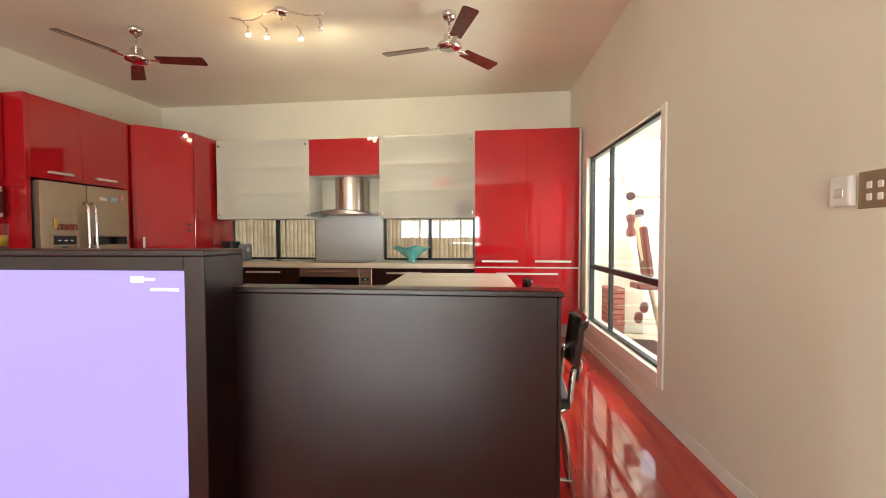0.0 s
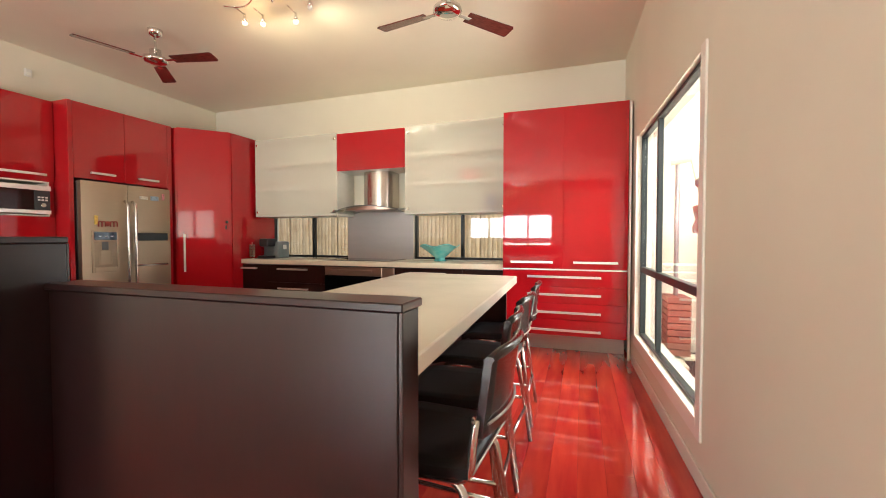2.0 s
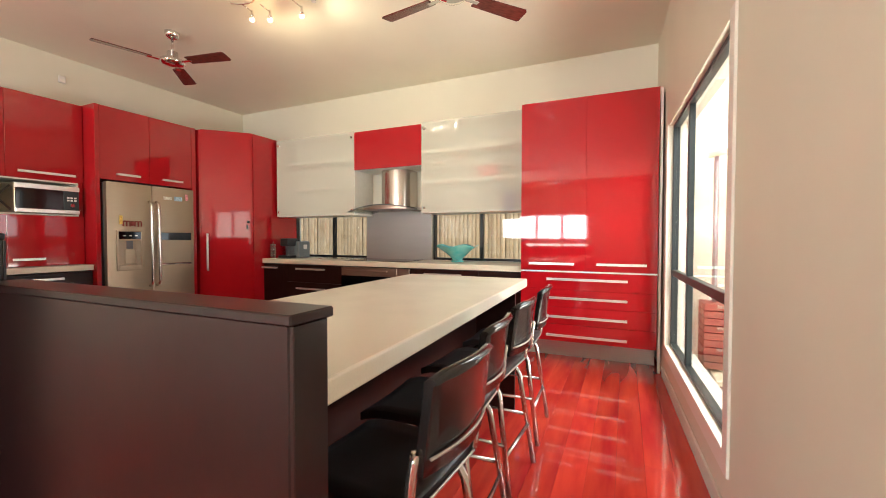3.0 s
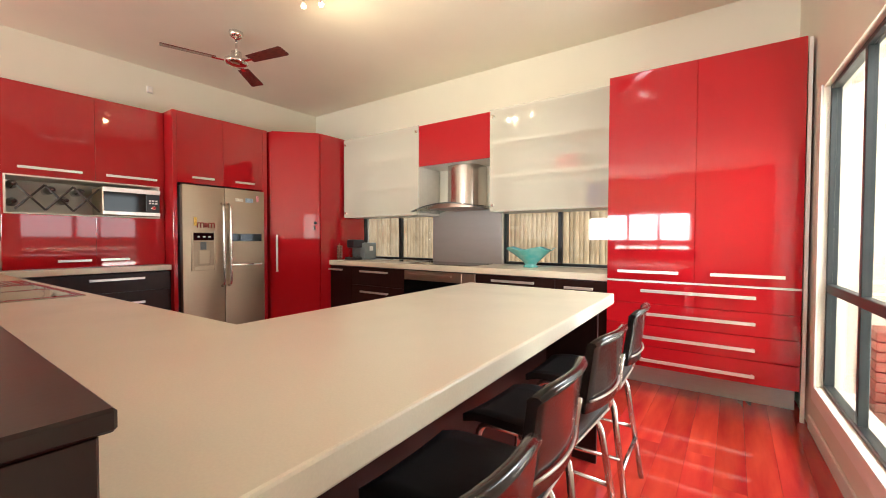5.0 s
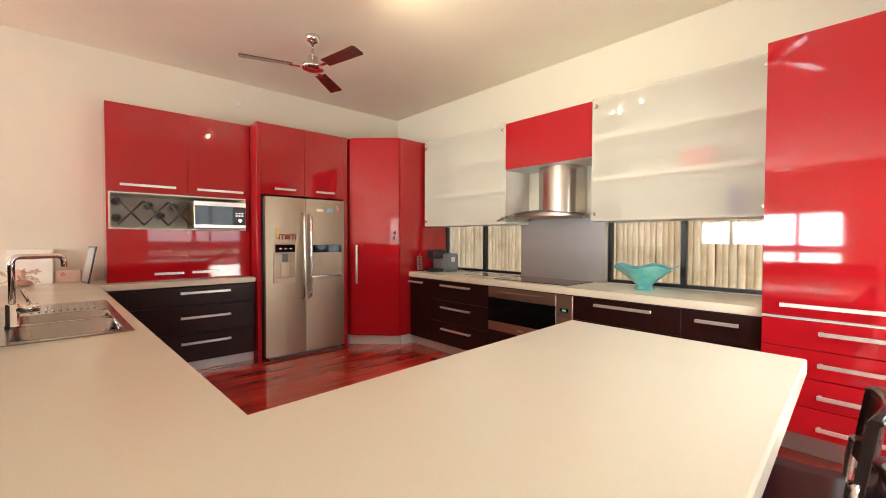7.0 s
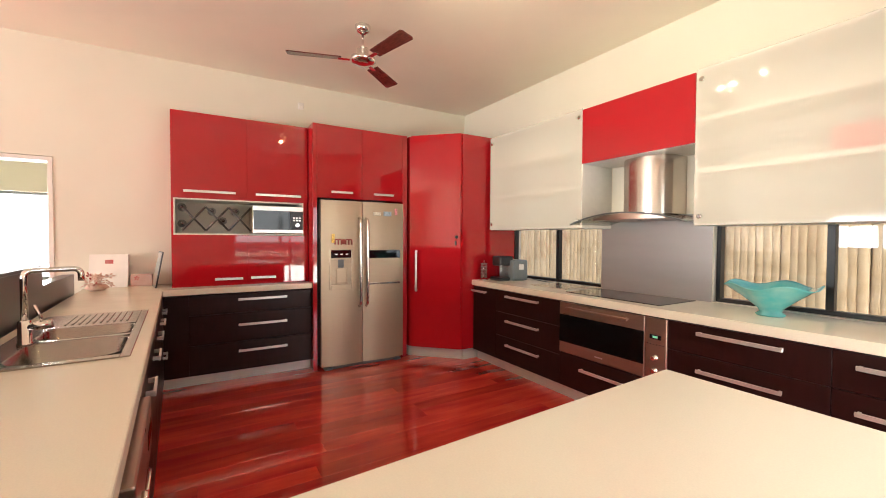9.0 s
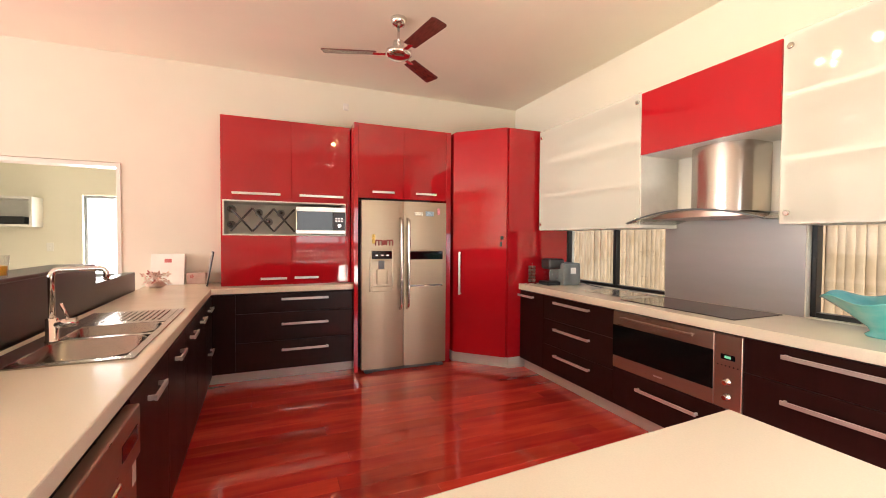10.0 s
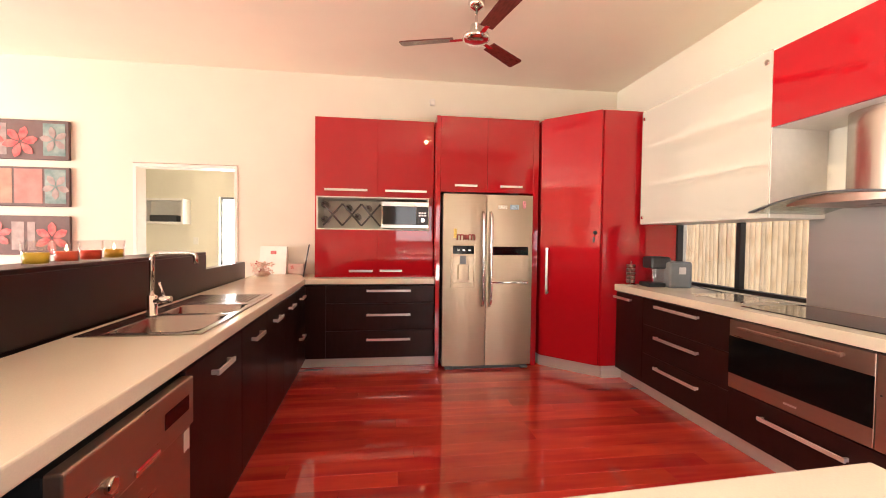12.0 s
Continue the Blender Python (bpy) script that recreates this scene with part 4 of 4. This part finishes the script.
part("knob", lathe(bmesh.new(), [(0.02, 0), (0.018, 0.015)], sides=14), CHROME, cp, "", pose(0.41, 0, 0.09, 90, 0, 0))
for i in range(3):
    for j in range(2):
        part("button", bx((0.37 + i * 0.028, -0.002, 0.13 + j * 0.025), (0.39 + i * 0.028, 0, 0.145 + j * 0.025), 0), ALU, cp)
wr = thing("wine_rack", west(-4.07, 2.16) @ pose(0, 0, 1.44), "black folding lattice wine rack in the niche", "wine rack")
RACKWOOD = mat("dark_rack_timber", (0.05, 0.038, 0.032), 0.45, var=0.2, scale=20)
for y in (0.03,):
    for k in range(3):
        for flip in (0, 1):
            lo_hi = (0.025, 0.245) if (k + flip) % 2 else (0.245, 0.025)
            a, c = Vector((0.03 + k * 0.188, y + 0.012 * flip, lo_hi[0])), Vector((0.03 + (k + 1) * 0.188, y + 0.012 * flip, lo_hi[1]))
            part("slat", tube(bmesh.new(), [a, c], 0.011, 4), RACKWOOD, wr)
for x, z in ((0.03, 0.2), (0.27, 0.17), (0.36, 0.08), (0.47, 0.17), (0.03, 0.05)):
    bt = solid("wine_bottle", lathe(bmesh.new(), [(0.0005, 0), (0.033, 0.002), (0.036, 0.01), (0.036, 0.18), (0.014, 0.24), (0.014, 0.29), (0.0005, 0.291)], sides=16), mat("bottle_glass", (0.03, 0.012, 0.012), 0.08, coat=0.5), "dark wine bottle lying in the lattice rack", "bottle", "wine bottles", m=west(-4.07, 2.16) @ pose(x, 0.31, 1.48 + z, 90, 0, 0))

# candles on the half wall
for x, c, lit in ((-1.72, (0.95, 0.66, 0.05), 0), (-1.88, (0.9, 0.14, 0.06), 1), (-2.03, (0.9, 0.10, 0.04), 0), (-2.2, (0.95, 0.52, 0.05), 1)):
    cd = thing("candle", RUN @ pose(x, 1.53, 1.2275), "coloured wax candle in a clear glass tumbler", "candle", "candles on the half wall")
    part("tumbler", lathe(bmesh.new(), [(0.0005, 0.0), (0.04, 0.0), (0.047, 0.095), (0.044, 0.095), (0.038, 0.008), (0.0005, 0.008)], sides=24), CLEARGLASS, cd)
    part("wax", lathe(bmesh.new(), [(0.0005, 0.0085), (0.0375, 0.0085), (0.040, 0.05), (0.0005, 0.048)], sides=24), mat("wax", c, 0.4, var=0.1, scale=20), cd, "orange and red wax")
    if lit:
        part("flame", lathe(bmesh.new(), [(0.0005, 0.05), (0.006, 0.058), (0.0005, 0.08)], sides=8), BULB, cd)

# pictures on the west wall: flat plain shapes on canvas
REDPAINT = mat("red_paint", (0.50, 0.035, 0.04), 0.6, second=(0.55, 0.20, 0.17), scale=14)
TEALPAINT = mat("teal_paint", (0.10, 0.20, 0.18), 0.6, second=(0.32, 0.42, 0.38), scale=10)
SANDPAINT = mat("sand_paint", (0.42, 0.28, 0.18), 0.6, second=(0.32, 0.18, 0.12), scale=8)
ROSEPAINT = mat("rose_paint", (0.44, 0.22, 0.18), 0.6, second=(0.34, 0.15, 0.12), scale=8)
PALEPAINT = mat("pale_paint", (0.40, 0.34, 0.30), 0.6, second=(0.24, 0.20, 0.185), scale=12)
CANVAS = mat("canvas_grey", (0.14, 0.10, 0.09), 0.7, var=0.15, scale=8, bump=0.2, bscale=300)


def petal_flower(cx, cz, r, turn=0.0, petals=6):
    """A flat flower standing in the plane y = 0, of pointed petals."""
    b = bmesh.new()
    for k in range(petals):
        a = turn + k * math.tau / petals
        d, s = Vector((math.cos(a), 0, math.sin(a))), Vector((-math.sin(a), 0, math.cos(a)))
        c = Vector((cx, -0.001 - 0.0006 * k, cz))
        out = [c + d * (r * u) + s * (r * w) for u, w in ((0.08, 0), (0.4, 0.22), (0.75, 0.24), (1.0, 0.04), (0.95, -0.06), (0.7, -0.24), (0.4, -0.2))]
        near = [b.verts.new(p + Vector((0, -0.0005, 0))) for p in out]
        far = [b.verts.new(p) for p in out]
        b.faces.new(near)
        b.faces.new(far[::-1])
        for i in range(7):
            b.faces.new((near[i], far[i], far[(i + 1) % 7], near[(i + 1) % 7]))
    return b


def canvas_print(z, label):
    art = thing("canvas_print", west(XL + 0.034, -1.72) @ pose(0, 0, z), label, "picture", "three stacked canvas prints")
    part("canvas", bx((0, 0, 0), (1.37, 0.032, 0.39), 0.004), CANVAS, art)
    return art


top = canvas_print(2.085, "canvas print of red flowers beside a teal panel")
part("teal_panel", bx((1.14, -0.002, 0.04), (1.34, 0, 0.36), 0), TEALPAINT, top)
part("pale_panel", bx((0.55, -0.002, 0.04), (0.82, 0, 0.35), 0), PALEPAINT, top)
for x, zz, r, t in ((0.94, 0.17, 0.16, 0.2), (0.66, 0.22, 0.15, 0.7), (0.3, 0.2, 0.17, 0.1)):
    part("flower", petal_flower(x, zz, r, t), REDPAINT, top, "", pose(0, -0.003, 0))
part("leaf", petal_flower(1.24, 0.2, 0.13, 0.5, 5), PALEPAINT, top, "", pose(0, -0.003, 0))
mid = canvas_print(1.62, "canvas print in sand and rose blocks beside a teal panel")
part("sand_panel", bx((0.5, -0.002, 0.03), (0.86, 0, 0.37), 0), SANDPAINT, mid)
part("rose_panel", bx((0.88, -0.002, 0.03), (1.13, 0, 0.37), 0), ROSEPAINT, mid)
part("teal_panel", bx((1.15, -0.002, 0.03), (1.34, 0, 0.37), 0), TEALPAINT, mid)
part("leaf", petal_flower(1.25, 0.2, 0.13, 0.9, 5), PALEPAINT, mid, "", pose(0, -0.003, 0))
low = canvas_print(1.135, "canvas print of red flowers beside grey stripes")
part("grey_stripe", bx((0.85, -0.002, 0.05), (0.96, 0, 0.33), 0), PALEPAINT, low)
part("grey_stripe", bx((0.99, -0.002, 0.05), (1.06, 0, 0.33), 0), PALEPAINT, low)
for x, zz, r, t in ((1.21, 0.17, 0.16, 0.5), (0.72, 0.2, 0.14, 0.3), (0.35, 0.18, 0.15, 0.8)):
    part("flower", petal_flower(x, zz, r, t), REDPAINT, low, "", pose(0, -0.003, 0))

# ---- things in the next room ----
sh = thing("wall_shelf", west(RX + 0.28, -0.95) @ pose(0, 0, 1.525), "white box shelf on the wall of the next room", "shelf")
b = bmesh.new()
box(b, (0, 0, 0), (0.62, 0.275, 0.03)); box(b, (0, 0, 0.36), (0.62, 0.275, 0.39)); box(b, (0, 0, 0.03), (0.03, 0.275, 0.36)); box(b, (0.59, 0, 0.03), (0.62, 0.275, 0.36)); box(b, (0.03, 0.26, 0.03), (0.59, 0.275, 0.36))
part("body", b, WHITEPLASTIC, sh)
solid("stereo", bx((0, 0, 0), (0.4, 0.2, 0.1), 0.01), BLACKPLASTIC, "small black stereo on the box shelf", "stereo", m=west(RX + 0.26, -0.82) @ pose(0, 0, 1.556))

# ---- small things ----
# wall switches beside the tall window
def plate(m, w, h, material, label, rockers):
    s = thing("light_switch", m, label, "switch")
    part("plate", bx((0, 0, 0), (w, 0.008, h), 0.002), material, s)
    for x in rockers:
        for z in (h * 0.3, h * 0.62):
            part("rocker", bx((x - 0.009, -0.004, z - 0.011), (x + 0.009, 0, z + 0.011), 0.002), WHITEPLASTIC, s)
    return s

plate(EAST @ pose(-0.008, -1.40, 1.355, 0, 0, -90), 0.115, 0.115, STEEL, "brushed steel switch plate with white rockers", (0.04, 0.075))
tm = thing("thermostat", EAST @ pose(-0.025, -1.315, 1.365, 0, 0, -90), "cream plastic wall controller beside the switch", "controller")
part("case", bx((0, 0, 0), (0.075, 0.025, 0.10), 0.006, 2), WHITEPLASTIC, tm)
part("dial", bx((0.02, -0.003, 0.03), (0.055, 0, 0.06), 0.002), ALU, tm)
plate(west(RX + 0.008, -0.3) @ pose(0, 0, 1.2), 0.075, 0.115, WHITEPLASTIC, "white light switch in the next room", (0.037,))

det = thing("alarm_sensor", west(XL + 0.03, 3.285) @ pose(0, 0, 2.84), "small white plastic sensor high on the wall", "sensor")
part("case", bx((0, 0, 0), (0.06, 0.03, 0.075), 0.01, 2), WHITEPLASTIC, det)
part("lens", bx((0.012, -0.003, 0.012), (0.048, 0, 0.04), 0.002), TRIM, det)

# corner of the bench: card box, flowers, tablet
card = thing("recipe_box", pose(-4.45, 1.475, 0.9465, 0, 0, 84), "white box with a small red mark leaning at the wall", "box")
part("panel", bx((0, 0, 0), (0.285, 0.03, 0.30), 0.002), mat("white_card", (0.82, 0.76, 0.68), 0.6, var=0.04, scale=10), card, "", pose(0, 0, 0, -8, 0, 0))
part("mark", bx((0.115, -0.0015, 0.215), (0.175, -0.0002, 0.25), 0), REDPAINT, card, "", pose(0, 0, 0, -8, 0, 0))
posy = thing("flower_posy", pose(-4.25, 1.57, 0.9465), "small posy of dried pink flowers on the bench", "flowers")
random.seed(5)
PINK = mat("dried_petals", (0.84, 0.62, 0.50), 0.7, second=(0.68, 0.42, 0.33), scale=30)
part("bundle", lathe(bmesh.new(), [(0.05, 0.0), (0.085, 0.02), (0.06, 0.05), (0.0005, 0.06)], sides=12), PINK, posy)
for i in range(22):
    a, r = random.uniform(0, 6.28), random.uniform(0.01, 0.10)
    part("bloom", petal_flower(0, 0, random.uniform(0.028, 0.045), a, 5), PINK if i % 8 else REDPAINT, posy, "", pose(r * math.cos(a), r * math.sin(a), random.uniform(0.035, 0.125), random.uniform(-60, 60), 0, random.uniform(0, 360)))
tab = thing("tablet_computer", pose(-4.38, 1.945, 0.9465, 0, 0, 10), "thin dark framed tablet standing against the red cabinet", "tablet")
part("frame", bx((-0.02, 0, 0), (0.22, 0.012, 0.33), 0.003), BLACKPLASTIC, tab, "", pose(0, 0, 0, -10, 0, 0))
part("screen", bx((-0.005, -0.0015, 0.015), (0.205, -0.0003, 0.315), 0), mat("tablet_screen", (0.55, 0.52, 0.48), 0.1, var=0.03), tab, "pale blank screen", pose(0, 0, 0, -10, 0, 0))

tub = thing("gift_box", pose(-4.44, 1.775, 0.9465, 0, 0, 84), "small pale pink box at the wall", "box")
part("body", bx((0, 0, 0), (0.17, 0.05, 0.11), 0.006, 2), mat("pink_card", (0.62, 0.42, 0.35), 0.5, second=(0.55, 0.34, 0.28), scale=14), tub)
part("bow", petal_flower(0.05, 0.075, 0.022, 0.2, 5), REDPAINT, tub, "", pose(0, -0.002, 0))

# seen faintly through the milky glass
solid("food_box", bx((0, 0, 0), (0.21, 0.1, 0.13), 0.002), mat("red_card", (0.65, 0.05, 0.05), 0.5, var=0.1, scale=20), "red cardboard box on a shelf behind milky glass", "box", m=pose(-0.53, 5.146, 1.865))
jug = thing("jug", pose(-0.2, 5.22, 1.517), "blue plastic jug on the lower shelf behind glass", "jug")
BLUE = mat("blue_plastic", (0.06, 0.12, 0.55), 0.4, var=0.1, scale=20)
part("body", lathe(bmesh.new(), [(0.05, 0), (0.06, 0.02), (0.055, 0.17), (0.06, 0.19), (0.0005, 0.185)], sides=18), BLUE, jug)
part("handle", tube(bmesh.new(), bend([(0.05, 0, 0.16), (0.10, 0, 0.16), (0.10, 0, 0.05), (0.05, 0, 0.04)], 0.02), 0.008, 8), BLUE, jug)

# ceiling vent and the dining-area fan, mirrored in the red doors
vent = thing("ceiling_vent", pose(-1.3, -2.4, ZC), "white slatted air vent in the ceiling", "vent")
part("frame", bx((-0.3, -0.18, -0.015), (0.3, 0.18, -0.0005), 0.004), TRIM, vent)
for i in range(7):
    part("slat", bx((-0.26, -0.15 + i * 0.045, -0.028), (0.26, -0.125 + i * 0.045, -0.0155), 0.002), WHITEPLASTIC, vent)
fan(pose(-0.7, -3.6, ZC), 40, "chrome ceiling fan with three dark red wooden blades")
# child lock on the pantry door
part("door_lock", lathe(bmesh.new(), [(0.018, 0), (0.018, 0.008), (0.006, 0.011)], sides=14), BLACKPLASTIC, pantry, "small black catch", pose(pw - 0.05, 0, 1.42, 90, 0, 0))
part("door_lock", bx((pw - 0.07, -0.008, 1.33), (pw - 0.05, 0, 1.38), 0.003), BLACKPLASTIC, pantry)

# ---- outside: bamboo fence ----
fence = thing("bamboo_fence", pose(-7.4, 7.6, -0.13), "tall pale bamboo pole fence outside the kitchen windows", "fence")
pole = lathe(bmesh.new(), [(0.036, 0)] + [(r, z + d) for z in (0.31, 0.66, 0.99, 1.33, 1.66, 1.98) for r, d in ((0.0355, -0.02), (0.0405, 0.0), (0.0355, 0.02))] + [(0.036, 2.25)], sides=10)
pole_me = mesh_of("pole", pole, BAMBOO)
random.seed(4)
for i in range(126):
    p = new("pole", pole_me)
    p.parent = fence
    p.matrix_basis = pose(i * 0.075, random.uniform(-0.006, 0.006), random.uniform(-0.17, 0.0), 0, random.uniform(-0.4, 0.4), 0) @ Matrix.Diagonal((random.uniform(1.06, 1.24), 0.5, 1, 1))
part("backing", bx((-0.05, 0.085, 0.02), (9.4, 0.10, 2.2), 0.002), BAMBOO, fence, "split bamboo backing")
for z in (0.4, 1.1, 1.8):
    part("rail", tube(bmesh.new(), [(-0.05, 0.06, z), (9.4, 0.06, z)], 0.025, 8), BAMBOO, fence)

# ---- outside: roofed patio with an exercise machine ----
structure("patio", bx((1.68, -2.5, -0.13), (5.0, 6.8, 0.02), 0), PATIO, "cream patio floor")
# The roof's southern length is added, unseen, to keep sun off window_6.
structure("patio_roof", bx((1.8, -5.5, 2.75), (4.9, 6.8, 2.85), 0), CREAMSTEEL, "cream patio ceiling, run on unseen to the south to block sun")
structure("patio_wall", wall_with_holes("x", 4.6, 4.72, -2.5, 6.8, 0.02, 1.0, []), WHITEWALL, "low white rendered patio wall")
structure("patio_wall", bx((1.75, 6.6, 0.02), (4.6, 6.72, 1.0), 0), WHITEWALL, "low white rendered patio wall")
for y in (0.0, 2.2, 4.4, 6.45):
    solid("patio_post", bx((4.62, y, 1.001), (4.71, y + 0.09, 2.749), 0.004), GREYFRAME, "slim grey patio post on the low wall", "post", "patio posts")
for x in (1.78, 2.75):
    solid("patio_post", bx((x, 6.3, 0.02), (x + 0.1, 6.4, 2.749), 0.004), mat("weathered_post", (0.30, 0.22, 0.17), 0.6, var=0.2, scale=8, stretch=(1, 1, 0.2)), "brown timber patio post by the white wall", "post", "patio posts")
gym = thing("exercise_machine", pose(1.93, 5.25, 0.02), "cream steel home exercise machine with brown pads", "exercise machine")
part("base_frame", bx((-0.35, -0.04, 0), (0.75, 0.04, 0.07), 0.006), CREAMSTEEL, gym)
part("base_foot", bx((-0.34, -0.4, 0), (-0.26, 0.4, 0.06), 0.006), CREAMSTEEL, gym)
part("front_foot", bx((0.67, -0.3, 0), (0.75, 0.3, 0.06), 0.006), CREAMSTEEL, gym)
part("mast", tube(bmesh.new(), [(0.30, 0, 0.06), (-0.16, 0, 2.0)], 0.055, 4), CREAMSTEEL, gym)
part("top_arm", tube(bmesh.new(), [(-0.36, 0, 1.93), (0.5, 0, 2.06)], 0.035, 4), CREAMSTEEL, gym)
part("rear_post", tube(bmesh.new(), [(-0.3, 0, 0.06), (-0.3, 0, 1.95)], 0.025, 4), GREYFRAME, gym)
for x, z in ((-0.12, 1.72), (-0.02, 1.52), (0.45, 1.98)):
    part("pulley", lathe(bmesh.new(), [(0.05, -0.015), (0.04, 0), (0.05, 0.015)], sides=18), BLACKPLASTIC, gym, "", pose(x, -0.08, z, 90, 0, 0))
part("press_arm", tube(bmesh.new(), bend([(0.05, 0, 1.5), (-0.05, -0.2, 1.48), (-0.22, -0.25, 1.47)], 0.06), 0.014, 8), GREYPLASTIC, gym)
part("press_arm", tube(bmesh.new(), bend([(-0.05, 0, 1.72), (0.2, -0.2, 1.7), (0.38, -0.25, 1.62)], 0.06), 0.018, 8), CREAMSTEEL, gym)
part("grip", lathe(bmesh.new(), [(0.02, -0.13), (0.05, -0.12), (0.055, -0.07), (0.03, 0.0), (0.05, 0.07), (0.045, 0.12), (0.02, 0.13)], sides=14), BROWNVINYL, gym, "brown padded grip", pose(-0.17, -0.25, 1.37))
part("grip", tube(bmesh.new(), [(0.18, -0.2, 1.70), (0.36, -0.26, 1.63)], 0.035, 10), BROWNVINYL, gym, "brown padded grip")
part("backrest", bx((0.18, -0.14, 0.75), (0.25, 0.14, 1.35), 0.025, 2), BROWNVINYL, gym, "brown vinyl back pad", pose(0, 0, 0, 0, -8, 0))
part("seat", bx((-0.05, -0.16, 0.62), (0.45, 0.16, 0.69), 0.025, 2), BROWNVINYL, gym, "brown vinyl seat pad")
part("seat_post", tube(bmesh.new(), [(0.3, 0, 0.05), (0.25, 0, 0.62)], 0.045, 4), BROWNVINYL, gym)
for x, z in ((-0.08, 0.30), (-0.02, 0.42), (0.2, 0.36)):
    part("leg_roller", tube(bmesh.new(), [(x, -0.26, z), (x + 0.1, 0.0, z)], 0.045, 14), BROWNVINYL, gym, "brown foam roller")
IRON = mat("iron_red", (0.22, 0.07, 0.045), 0.5, var=0.2, scale=14)
for i in range(9):
    part("weight_plate", bx((-0.40, -0.18, 0.09 + i * 0.062), (-0.2, 0.12, 0.145 + i * 0.062), 0.004), IRON, gym)

# ---- floorboards ----
random.seed(11)
W = 0.132
board_meshes = {}
def board_mesh(length):
    key = round(length, 1)
    if key not in board_meshes:
        board_meshes[key] = mesh_of("floorboard", box(bmesh.new(), (-W / 2 + 0.0003, -key / 2 + 0.0003, -0.02), (W / 2 - 0.0003, key / 2 - 0.0003, 0.0), 0.0005), BOARD)
    return board_meshes[key], key
x = XL + W / 2
rest = bmesh.new()
while x < 1.4:
    y = -1.6
    first_length = random.choice((0.9, 1.4, 1.9, 2.4))
    while y < YB:
        me, ln = board_mesh(min(first_length or random.choice((1.8, 2.2, 2.6, 3.0)), max(0.2, YB - y)))
        b = new("floorboard", me)
        b.parent = floor
        b.matrix_basis = pose(x, y + ln / 2, FZ)
        y += ln
        first_length = 0
    box(rest, (x - W / 2 + 0.001, YS, FZ - 0.0205), (x + W / 2 - 0.001, -1.602, FZ - 0.0005))
    x += W
ob = part("board_field", rest, BOARD, floor)
ob["kind"] = "stuff"
